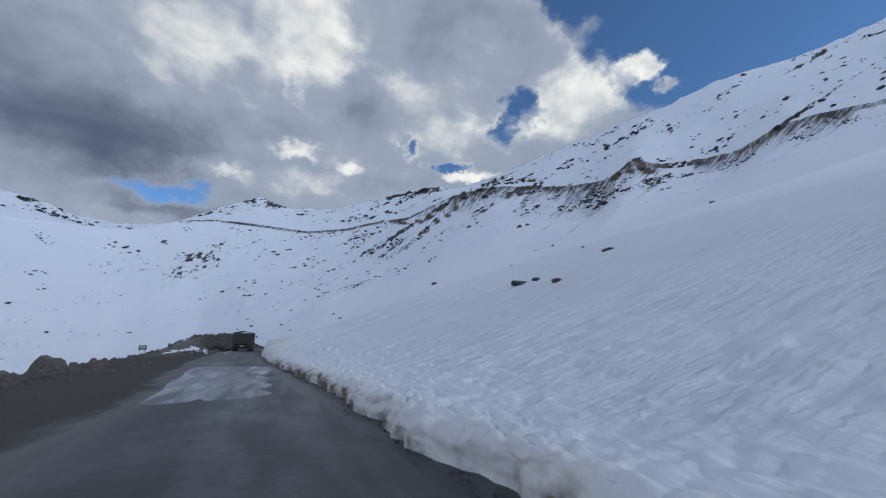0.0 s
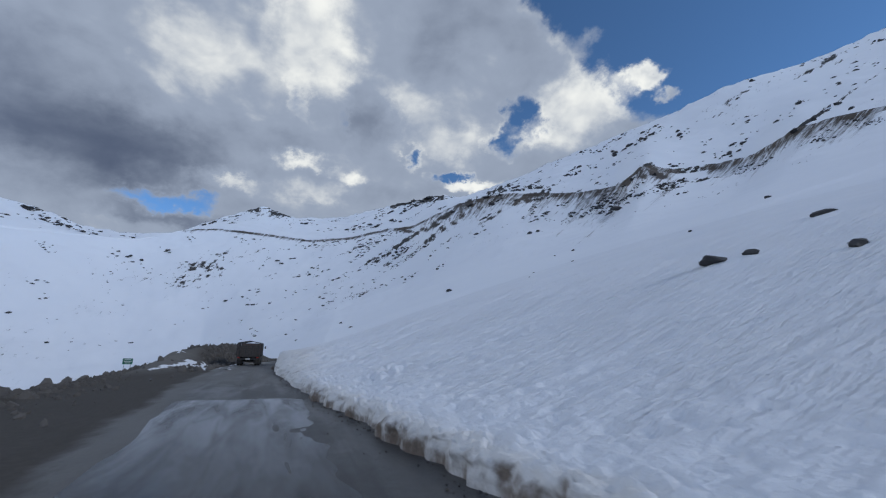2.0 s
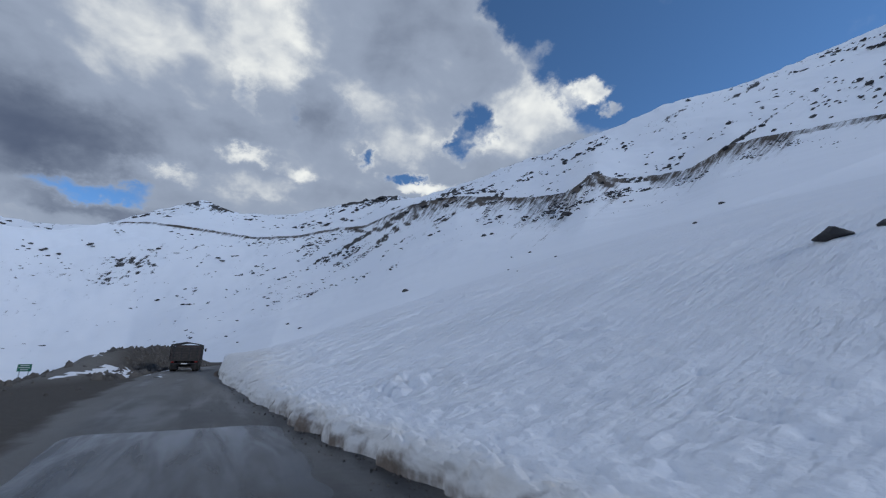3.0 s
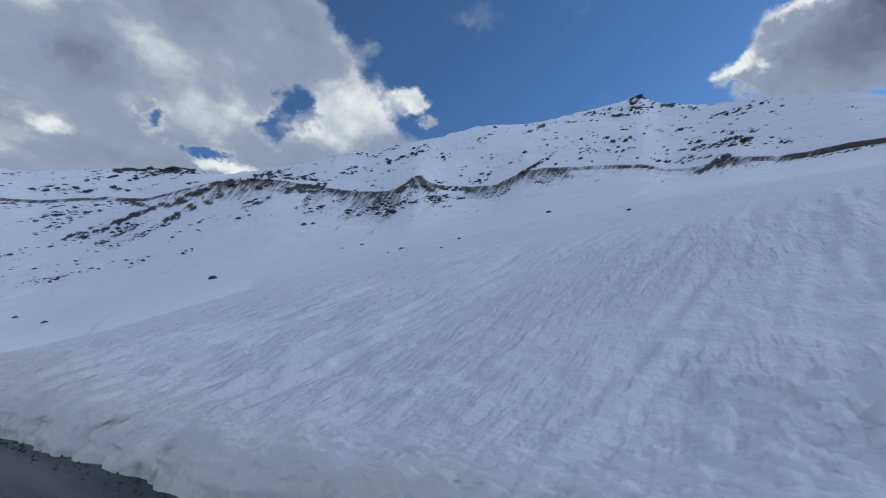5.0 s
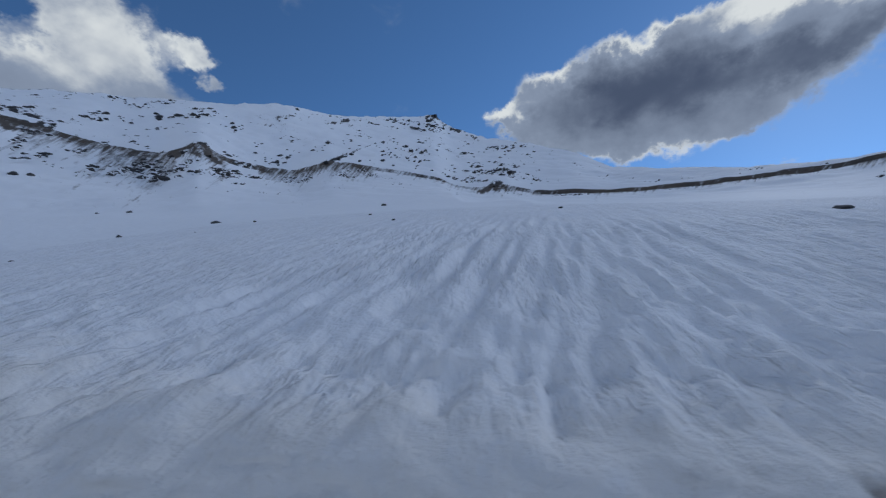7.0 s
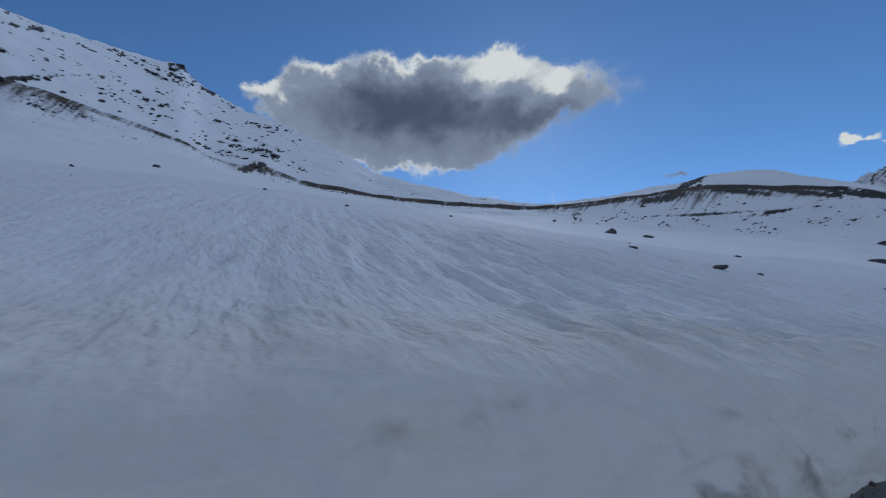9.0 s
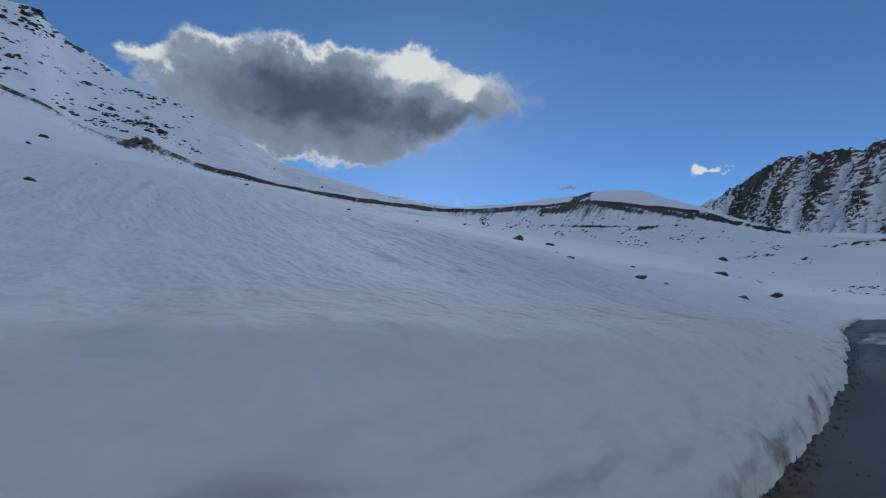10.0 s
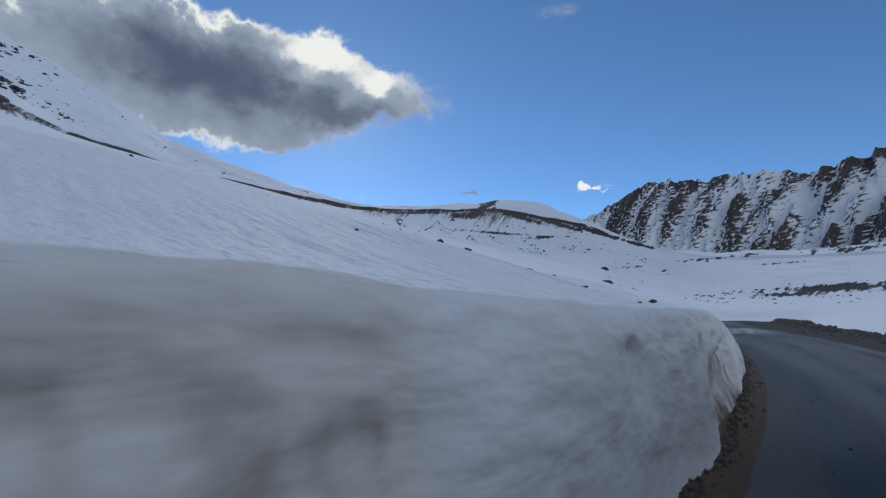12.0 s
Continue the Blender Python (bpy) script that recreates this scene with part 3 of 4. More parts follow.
ZZ += broken * (np.abs(fbm(XX, YY, .30, 3, 17)) + .6 * fbm(XX, YY, .5, 2, 47) - .3) * .14
knobs = (1 - smooth(YY, 30, 38)) * smooth(DD, .02, .12) * np.exp(-np.maximum(DD - .5, 0) / 1.1)
ZZ += knobs * (.11 * np.abs(fbm(XX, YY, .22, 3, 38)) - .04)
track = np.exp(-((DD - 2.7 - .3 * fbm(YY, YY * 0, 5, 2, 18)) / .28) ** 2) * smooth(YY, 28, 34) * (1 - smooth(YY, 42, 47))
prints = random.Random(3)
for _ in range(150):
    py_, pd_, pr_ = prints.uniform(3, 27), prints.uniform(1.0, 4.2), prints.uniform(.07, .15)
    a, b = np.searchsorted(ys, (py_ - .7, py_ + .7))
    ZZ[:, a:b] -= prints.uniform(.04, .09) * np.exp(-(((YY[:, a:b] - py_) / (pr_ * 1.5)) ** 2 + ((DD[:, a:b] - pd_) / pr_) ** 2) ** 2)
ZZ += track * (fbm(XX, YY, .6, 2, 19) * .10 - .05)
ZZ -= smooth(DD, 34, 40) * 1.5
dirt_shade = (.42 - .25 * smooth(YY, 57, 61)) * np.exp(-np.maximum(ZZ, 0) / .14) + (.20 - .13 * smooth(YY, 48, 58)) * np.exp(-np.maximum(DD - .2, 0) / 1.6) + .27 * np.exp(-np.maximum(DD - 2, 0) / 4) * smooth(YY, 25, 40)
dirt_shade += .26 * broken * smooth(fbm(XX, YY * 1.6, .6, 4, 26), -.2, .8)
dirt_shade += .12 * steep * smooth(YY, 44, 52) * (1 + .8 * fbm(YY, ZZ * 1.4, .9, 4, 27)) + .20 * smooth(YY, 40, 47) * (1 - smooth(YY, 57, 61)) * np.exp(-np.maximum(DD - .4, 0) / 1.8)
dirt_shade = np.minimum(dirt_shade, .48)
# hollow_1 is darkened in its colour for the shade under the overhang
dirt_shade += steep * (.28 * hollow_1 + hollow_2 * (.26 + .16 * fbm(YY, ZZ * 1.3, .6, 3, 85)) + .03 * np.exp(-((YY - 67.6) / .9) ** 2) - .12 * smooth(YY, 64.6, 65.4) * (1 - smooth(YY, 69.6, 70)))
dirt_shade += .12 * steep * smooth(YY, 24, 30) * (1 - smooth(YY, 42, 47)) * (1 - smooth(ZZ, .35, .62))
dirt_shade += steep * crust * (.10 + .22 * smooth(fbm(YY, ZZ, .5, 3, 84), -.3, .7))
dirt_shade += (.10 - .07 * smooth(YY, 48, 58)) * steep * (1 + fbm(YY * .5, ZZ * 3, .5, 3, 35)) + (.28 + .26 * smooth(fbm(YY, ZZ * 1.5, .33, 4, 36), -.4, .9)) * steep * (1 - smooth(YY, 24, 34)) * (1 - smooth(ZZ, .3, .6)) * (.75 + .25 * smooth(YY, 6, 12))
dirt_shade += .4 * smooth(YY, 54, 60) * smooth(fbm(YY, ZZ, .5, 3, 39), -.5, .5) * (1 - smooth(ZZ, .1, .3)) * steep
dirt_shade *= 1 - .45 * steep * smooth(YY, 64.8, 65.4) * (1 - smooth(YY, 69.7, 70.1)) - .5 * steep * smooth(YY, 58, 59.5) * (1 - smooth(YY, 60.4, 61))
dirt_shade += (.3 - .22 * smooth(YY, 42, 50)) * steep * smooth(fbm(YY * .7, ZZ, .3, 3, 37), .75, 1.3) * (1 - smooth(DD, .5, .9))
snow = facing_up(grid_mesh("snow_slope", XX, YY, ZZ, SNOW, {"dirt_shade": dirt_shade, "ripple": (1 - .85 * smooth(DD, 9, 22)) * (.35 + .65 * smooth(DD, .5, 2)) * (1 - .6 * smooth(YY, 49, 58))}))
tagged(snow, "wind-rippled snow slope with a dirty cut bank along the road", "snow", kind="structure")

# road and gravel verge
def road_height(x, y):
    """Nearly level road, a berm along its outer side, a rubble rise at the outer side of the bend."""
    k = x - lerp_table(VERGE, y)
    berm = np.exp(-((k - .9) / 1.2) ** 2) * (.14 + .14 * (1 - smooth(y, 10, 26)) + .45 * (1 - smooth(y, -8, 4)) + .20 * fbm(x, y, 1.3, 3, 22)) * (1 - .6 * smooth(y, 40, 60))
    rise = 2.5 * smooth(y, 46, 77) * (1 - smooth(x - foot(y), -10.5, -6.4)) * (1 + .15 * fbm(x, y, 3, 3, 23)) * smooth(k, .5, 4.5) * (1 - smooth(y, 82, 100))
    hollow = smooth(y, 10, 14) * (1 - smooth(y, 27.6, 29.2 + 0 * y)) * smooth(x, -3.0 - .06 * (y - 14) - .35, -2.6 - .06 * (y - 14)) * (1 - smooth(x, -.2, 1.0))
    rut = sum(np.exp(-((x - c - .035 * (20 - y) - .08 * fbm(y, y * 0, 4, 2, 70 + c)) / .10) ** 2) for c in (-1.7, -.6))
    lumps = .10 * fbm(x, y * .5, 1.4, 2, 20) + .22 * rut * (.1 + fbm(x * 1.5, y, .8, 3, 71)) + .18 * (.4 + fbm(x, y * .7, .5, 3, 72)) * smooth(x, -1.2, .3)
    return fbm(x, y, 3, 3, 21) * .010 - .05 * hollow * (1.0 - lumps) + berm + rise - .075 * np.maximum(-4.6 - x, 0) - .9 * (1 - smooth(k, -3, .2))


us = np.concatenate([np.linspace(0, .3, 40, endpoint=False), np.linspace(.3, 1, 130)])
ry = np.concatenate([np.arange(-140, -30, 1.0), np.arange(-30, 90, .16), np.arange(90, 135, .8)])
U, RY = np.meshgrid(us, ry, indexing="ij")
x0, x1 = lerp_table(VERGE, RY) - 3.0, foot(RY) + .9
RX = x0 + (x1 - x0) * U
RZ = road_height(RX, RY)
soil = smooth(RX - foot(RY), -.62, -.3) * smooth(RY, 38, 50)
mud = 1 - smooth(RX - foot(RY), -6.6, -3.6) + .9 * smooth(RX - foot(RY), -.55, -.25) * smooth(RY, 44, 58)
pale = np.exp(-((RX + 10.6) / 2.2) ** 4 - ((RY - 62) / 9) ** 4)
wet_map = smooth(RY, -12, 4) * (1 - smooth(RY, 30, 44)) * (1 - .9 * smooth(foot(RY) - RX, 3.9, 4.7))
tracks = np.exp(-((RX - foot(RY) + 2.3) / .3) ** 2) + np.exp(-((RX - foot(RY) + 4.0) / .32) ** 2) + .6 * np.exp(-((RX - foot(RY) + 1.1) / .12) ** 2)
wet_map = np.maximum(wet_map, np.clip(tracks, 0, 1) * .85 * smooth(RY, 34, 44) * (.8 + .4 * fbm(RX, RY * .2, .8, 3, 74)))
road = facing_up(grid_mesh("road", RX, RY, RZ, ROAD, {"dirt_shade": mud, "wet": wet_map, "pale": pale, "soil": soil}))
tagged(road, "wet dark road with muddy gravel along its outer side", "road", kind="structure")


# Loose water, snow and rock --------------------------------------------
def water_material():
    m, n = material("puddle_water")
    p = n.add("ShaderNodeNewGeometry").outputs["Position"]
    c = n.mix(n.noise(p, 1.4, 4.0), (.022, .023, .024, 1), (.050, .048, .045, 1))
    lane = n.noise(n.scaled(p, 1, .14, 1), 1.8, 5.0, .6, .4)
    finish(n, c, n.ramp(lane, (.30, .70, .12, .30)), n.math("ADD", n.noise(n.scaled(p, 1, .5, 1), 7.0, 4.0, .6), lane), .08, .02, **{"IOR": 1.33, "Specular IOR Level": n.ramp(lane, (.35, .65, .24, .14))})
    return m


WATER = water_material()


def lying_sheet(name, x, y, z, mat, label, category, layers=None):
    return tagged(facing_up(grid_mesh(name, x, y, z, mat, layers)), label, category, kind="structure")


px, py = np.meshgrid(np.linspace(-4.2, 1.1, 30), np.linspace(9, 31, 60), indexing="ij")
lying_sheet("water", px, py, -.034 + 0 * px, WATER, "shallow melt-water puddle on the dark road", "puddle")

px, py = np.meshgrid(np.linspace(-10.5, -4.0, 70), np.linspace(53, 68, 100), indexing="ij")
lump = .48 * np.exp(-(((px + 7.7) / 1.7) ** 2 + ((py - 61) / 4.0) ** 2)) + .18 * fbm(px - .3 * py, py * .6, 1.1, 4, 51) - .15
lying_sheet("snow_patch", px, py, road_height(px, py) + np.clip(lump, -.3, .12), SNOW, "old grey snow patch on the rubble beside the bend", "snow", {"dirt_shade": .22 + 0 * px})


def rock_points(seed, rings=1):
    """Points and faces of one angular rock, about 1 across, its foot a little under 0."""
    r = random.Random(seed)
    bm = bmesh.new()
    bmesh.ops.create_icosphere(bm, subdivisions=rings, radius=.5)
    cuts = [(Vector((r.uniform(-1, 1), r.uniform(-1, 1), r.uniform(-.1, .9))).normalized(), r.uniform(.20, .38)) for _ in range(8)]
    lean = (r.uniform(-.5, .5), r.uniform(-.5, .5))
    for v in bm.verts:
        v.co *= r.uniform(.94, 1.06) if rings > 1 else r.uniform(.8, 1.15)
        for nrm, far in cuts:
            over_by = v.co.dot(nrm) - far
            if over_by > 0:
                v.co -= nrm * over_by
        if rings > 1:
            v.co += noise.noise_vector(v.co * 5 + Vector((seed, 0, 0))) * .035
        v.co.x += lean[0] * max(v.co.z, 0)
        v.co.y += lean[1] * max(v.co.z, 0)
        v.co.z += .14
    return bm


def rock_mesh(seed, rings, mat):
    bm = rock_points(seed, rings)
    me = bpy.data.meshes.new("boulder")
    bm.to_mesh(me)
    bm.free()
    me.materials.append(mat)
    return me


BOULDERS = [rock_mesh(s, 3, STONE) for s in range(5)]
BROWN_BOULDERS = [rock_mesh(s + 9, 3, RUBBLE) for s in range(5)]
SMALL = []
for s in range(8):
    bm_s = rock_points(100 + s, 1)
    SMALL.append((np.array([v.co[:] for v in bm_s.verts]), np.array([[v.index for v in f.verts] for f in bm_s.faces])))
    bm_s.free()


def surface(x, y):
    """Height of whatever lies on top at a place."""
    x, y = np.asarray(x, float), np.asarray(y, float)
    on_road = (x < foot(y)) & (x > lerp_table(VERGE, y) - 2) & (y < 125) & (y > -130)
    return np.where(on_road, road_height(x, y), land_height(x, y))


def boulder(x, y, wide, high, seed, label, group, meshes):
    ob = new("boulder", meshes[seed % len(meshes)])
    z = float(surface(x, y))
    ob.matrix_world = Matrix.Translation((x, y, z - .06 * high)) @ Matrix.Rotation(seed * 1.7, 4, "Z") @ Matrix.Diagonal((wide, wide * .8, high * 1.5, 1))
    return tagged(ob, label, "boulder", group)


# boulders lying in the snow: x, y, width
IN_SNOW = [
    (13.6, 20.9, 1.3), (14.0, 19.8, 0.65), (12.9, 16.6, 0.6), (20.3, 20.4, 1.2), (96.5, 63.0, 2.3), (69.5, 89.6, 1.9),
    (67.0, 172.0, 4.6), (25.2, 164.0, 2.2), (55.3, 95.6, 1.2), (256.0, 261.0, 9.0), (210.0, 321.0, 8.0), (215.0, 316.0, 5.0),
    (21.9, 45.0, 0.3), (30.4, 48.8, 0.4), (118.9, 154.6, 2.1), (114.4, 161.6, 1.6), (12.6, 59.1, 0.3), (39.5, -115.5, 5.0),
    (102.5, -105.3, 6.0), (64.7, -15.5, 1.3), (11.3, -4.3, 1.6), (14.5, -46.8, 3.0), (70.7, -251.2, 9.3), (115.1, -97.1, 7.2),
    (29.3, 8.6, 0.6), (29.5, -16.3, 1.3), (90.1, -231.5, 3.4), (29.3, 33.2, 0.4), (-195.0, 565.1, 6.0), (35.1, 258.2, 2.7),
    (11.7, 255.2, 2.3), (33.2, 60.6, 0.4), (21.4, 57.7, 0.3),
]
for i, (x, y, wide) in enumerate(IN_SNOW):
    boulder(x, y, wide, wide * (.26 + .06 * (i % 3)), i, "dark angular boulder half buried in the snow slope", "boulders on the snow slope", BOULDERS)
# boulders along the outer side of the road: x, y, width
ON_VERGE = [(-12.3, 34.6, 2.6), (-11.2, 26.5, 1.0), (-11.0, 23.0, .9), (-12.6, 38.5, 1.2), (-12.2, 41.0, .9), (-13.6, 45.0, 1.3), (-10.6, 18.5, .8), (-13.9, 49.0, 1.0), (-14.6, 54.0, .9), (-10.8, 12.0, .8),
            (-10.6, 4.0, .9), (-11.0, -6.0, 1.0), (-11.2, -14.0, .8), (-9.2, 31.0, .5), (-8.6, 38.6, .55), (-12.0, 58.0, .8)]
for i, (x, y, wide) in enumerate(ON_VERGE):
    boulder(x, y, wide, wide * .62, i + 2, "brown-grey boulder on the rubble edge of the road", "boulders along the road", BROWN_BOULDERS)


def scatter(name, places, label, category, near=True, mat=RUBBLE):
    """Many small rocks in one mesh: rows of x, y, z, width, height."""
    r = random.Random(len(places))
    points, faces, count = [], [], 0
    for x, y, z, wide, high in places:
        co, fa = SMALL[r.randrange(len(SMALL))]
        a = r.uniform(0, 6.28) if near else math.atan2(-(x - CX), y - CY) + r.uniform(-.5, .5)
        c, s_ = math.cos(a), math.sin(a)
        p = co * (wide, wide * r.uniform(.45, .9), high * 1.5)
        p[:, 2] += p[:, 0] * r.uniform(-.1, .35)
        points.append(np.stack([p[:, 0] * c - p[:, 1] * s_ + x, p[:, 0] * s_ + p[:, 1] * c + y, p[:, 2] + z - .08 * high], -1))
        faces.append(fa + count)
        count += len(co)
    me = bpy.data.meshes.new(name)
    me.from_pydata(np.concatenate(points).tolist(), [], np.concatenate(faces).tolist())
    me.materials.append(mat)
    return tagged(new(name, me), label, category, kind="stuff")


def on_land(b, r):
    """Places at bearings and distances from the middle, upon the far land's sheet."""
    x, y = CX + r * np.sin(np.radians(b)), CY + r * np.cos(np.radians(b))
    return x, y, land_height(x, y)


# bands of scattered rock: first and last bearing, where they lie between road (0), cut (1) and skyline (2), count, size
BANDS = [(34, 98, 1.05, 1.95, 460, (1.8, 7.5)), (20, 60, .72, .99, 330, (1.8, 6.5)), (58, 98, .80, .99, 240, (1.2, 4.0)), (88, 99, 1.02, 1.5, 150, (1.5, 6.0)), (98, 132, .86, 1.0, 110, (1, 3.5)), (98, 130, 1.05, 1.8, 80, (1, 3)),
         (132, 166, .60, 1.0, 170, (1.2, 4.5)), (166, 200, .25, .98, 240, (1.0, 4.5)), (-28, 4, .25, .98, 260, (1.5, 6)), (-10, 4, 1.4, 1.98, 110, (2, 8)), (4, 34, 1.2, 1.98, 240, (2, 7)), (2, 24, .45, .98, 220, (1.2, 5)),
         (-28, -16, 1.2, 1.98, 50, (2, 7)), (24, 100, .55, .8, 60, (.8, 2.2)), (34, 100, 1.78, 1.99, 190, (1.5, 5)), (4, 34, .80, 1.0, 150, (2, 6))]
gen = np.random.RandomState(5)
places = []
for a, b, q0, q1, count, (s0, s1) in BANDS:
    count = int(count * 1.7)
    n = count * 4
    be, q = gen.uniform(a, b, n), gen.uniform(q0, q1, n)
    cr, sr = soft_table(CUT, be, 2, 5), soft_table(SKYLINE, be, 2, 5)
    rr = np.where(q < 1, 60 + (cr - 60) * q, cr + (sr - cr) * (q - 1))
    lump = 1.7 * fbm(be - (rr - cr) * .02, rr / 14, 2.0, 3, 61) + gen.uniform(-.55, .55, n)
    pick = np.argsort(-lump)[:count]
    x, y, z = on_land(be[pick], rr[pick])
    size = .80 * (s0 + (s1 - s0) * gen.uniform(0, 1, count) ** 3.4)
    size *= np.clip(rr[pick] / 450, .35, 2.2)
    places += [row for row in zip(x, y, z, size * 1.5, size * gen.uniform(.25, .5, count))]
scatter("scattered_rocks", places, "dark rocks scattered over the snowy mountainside", "rocks", near=False, mat=STONE)


def crag(b, rise_at, size, seed):
    """A jagged crag at a bearing and a rise, on the far land."""
    r = random.Random(seed)
    span = np.arange(120, 1400, 1.0)
    x, y, z = on_land(np.full(span.shape, float(b)), span)
    k = int(np.argmax(z / span >= rise_at)) if (z / span >= rise_at).any() else int(np.argmax(z / span))
    cx, cy, cz = float(x[k]), float(y[k]), float(z[k])
    bm = rock_points(seed + 40, 4)
    for v in bm.verts:
        jag = noise.noise_vector(v.co * 3 + Vector((seed * 3.1, 0, 0))) * .30 + noise.noise_vector(v.co * 8 + Vector((0, seed * 2.3, 0))) * .12
        v.co = Vector(((v.co.x + jag.x) * size * 1.5, (v.co.y + jag.y) * size, (v.co.z + jag.z - .14) * size * r.uniform(.98, 1.02) * .62))
    me = bpy.data.meshes.new("crag")
    bm.to_mesh(me)
    bm.free()
    me.materials.append(STONE)
    ob = new("crag", me)
    ob.location = (cx, cy, cz)
    return tagged(ob, "dark jagged rock crag breaking through the snow", "crag", "crags on the mountainside")


# bearing, rise over run, size
CRAGS = [(84.2, .577, 20), (83.2, .565, 14), (92.6, .370, 9), (94.6, .408, 8), (91.2, .368, 7), (52.2, .428, 9), (51.0, .414, 7), (53.4, .415, 7), (49.6, .402, 6),
         (29.5, .398, 12), (27.2, .380, 11), (31.5, .404, 9), (24.6, .360, 10), (21.5, .325, 9), (68.0, .438, 6), (71.5, .468, 5), (69.8, .452, 5), (88.5, .528, 9), (98.5, .455, 6),
         (64.0, .572, 8), (77.0, .566, 8), (20.5, .395, 16), (18.0, .385, 13), (-2.5, .325, 18), (-25.5, .243, 18), (-22.5, .236, 14)]
for i, row in enumerate(CRAGS):
    crag(*row, i)

# rubble along the verge and gravel under the cut bank
places = []
for _ in range(2200):
    y = gen.uniform(-60, 62)
    k = abs(gen.normal(.9, .9)) + (.9 if gen.uniform() < .3 else 0) * gen.uniform(0, 3)
    x = float(lerp_table(VERGE, y)) + k
    size = .09 + .42 * gen.uniform() ** 3.2
    places.append((x, y, float(road_height(np.array(x), np.array(y))), size, size * .6))
for _ in range(1700):
    y = gen.uniform(54, 86)
    x = gen.uniform(float(lerp_table(VERGE, y)) + 1, float(foot(y)) - 5.5)
    if abs(x + 10.6) < 2.3 and abs(y - 62) < 9 and gen.uniform() < .93:
        continue
    size = .12 + .85 * gen.uniform() ** 3.5
    places.append((x, y, float(road_height(np.array(x), np.array(y))), size, size * .6))
for _ in range(520):
    y = gen.uniform(-55, 44)
    x = float(lerp_table(VERGE, y)) + gen.uniform(.1, 2.0)
    size = .25 + .55 * gen.uniform() ** 2
    places.append((x, y, float(road_height(np.array(x), np.array(y))), size, size * .55))
scatter("verge_rubble", places, "brown-grey rubble piled along the outer edge of the road", "rubble")
places = []
for _ in range(2100):
    y = gen.uniform(-6, 78) if gen.uniform() < .6 else gen.uniform(50, 72)
    off = abs(gen.normal(0, .22 if y < 46 else .12)) + .02
    x = float(foot(y)) - off + .08
    size = .02 + .10 * gen.uniform() ** 2.5 * (1.0 if y > 48 else .8)
    places.append((x, y, float(road_height(np.array(x), np.array(y))) + .005, size, size * .6))
for _ in range(150):
    y = gen.uniform(-4, 72)
    x = float(foot(y)) - gen.uniform(.3, 2.8)
    size = .02 + .05 * gen.uniform() ** 2
    places.append((x, y, float(road_height(np.array(x), np.array(y))) + .004, size, size * .5))
scatter("bank_gravel", places, "loose wet gravel and clods at the foot of the snow bank", "gravel")


# Things with parts -----------------------------------------------------
def plain(name, colour, rough=.6, metal=0.0, worn=.35, scale=6.0, dust=(.17, .15, .125, 1)):
    """Painted or bare surface with dust and fine wear."""
    m, n = material(name)
    p = n.add("ShaderNodeTexCoord").outputs["Object"]
    f = n.noise(p, scale, 6.0, .65)
    g = n.noise(p, scale * 6, 4.0, .6)
    c = n.mix(n.ramp(f, (.42, .72, 0, worn)), colour, dust)
    c = n.mix(n.math("MULTIPLY", g, .25), c, tuple(v * .5 for v in colour[:3]) + (1,))
    finish(n, c, n.math("ADD", rough - .1, n.math("MULTIPLY", f, .25)), g, .2, .01, **{"Metallic": metal})
    return m


TIMBER = plain("dark_timber", (.045, .039, .036, 1), .8)
PAINT = plain("dark_red_paint", (.055, .034, .030, 1), .6)
IRON = plain("black_iron", (.03, .03, .032, 1), .6, .3)
RUBBER = plain("tyre_rubber", (.02, .02, .021, 1), .85)
GREEN = plain("sign_green", (.01, .13, .07, 1), .5, worn=.15)
WHITE = plain("white_paint", (.7, .7, .68, 1), .5, worn=.2)
RED = plain("red_lens", (.35, .02, .015, 1), .25, worn=.1)
GLASS = plain("dark_glass", (.02, .025, .03, 1), .08, worn=.05)
GALV = plain("galvanised_steel", (.35, .36, .37, 1), .45, .8)


def box(bm, centre, size, bevel=.015):
    out = bmesh.ops.create_cube(bm, size=1, matrix=Matrix.Translation(centre) @ Matrix.Diagonal((*size, 1)))
    edges = list({e for v in out["verts"] for e in v.link_edges})
    if bevel:
        bmesh.ops.bevel(bm, geom=edges, offset=min(bevel, min(size) * .3), segments=1, affect="EDGES")


def bar(bm, a, b, radius=.03, sides=8):
    a, b = Vector(a), Vector(b)
    turn = (b - a).to_track_quat("Z", "Y").to_matrix().to_4x4()
    bmesh.ops.create_cone(bm, cap_ends=True, segments=sides, radius1=radius, radius2=radius, depth=(b - a).length, matrix=Matrix.Translation((a + b) / 2) @ turn)


def part(name, bm, mat, parent, label=""):
    me = bpy.data.meshes.new(name)
    bm.to_mesh(me)
    bm.free()
    me.materials.append(mat)
    ob = new(name, me)
    ob.parent = parent
    return tagged(ob, label)


def box_part(name, centre, size, mat, parent, label="", bevel=.015):
    bm = bmesh.new()
    box(bm, centre, size, bevel)
    return part(name, bm, mat, parent, label)


def bar_part(name, pairs, radius, mat, parent, label=""):
    bm = bmesh.new()
    for a, b in pairs:
        bar(bm, a, b, radius)
    return part(name, bm, mat, parent, label)


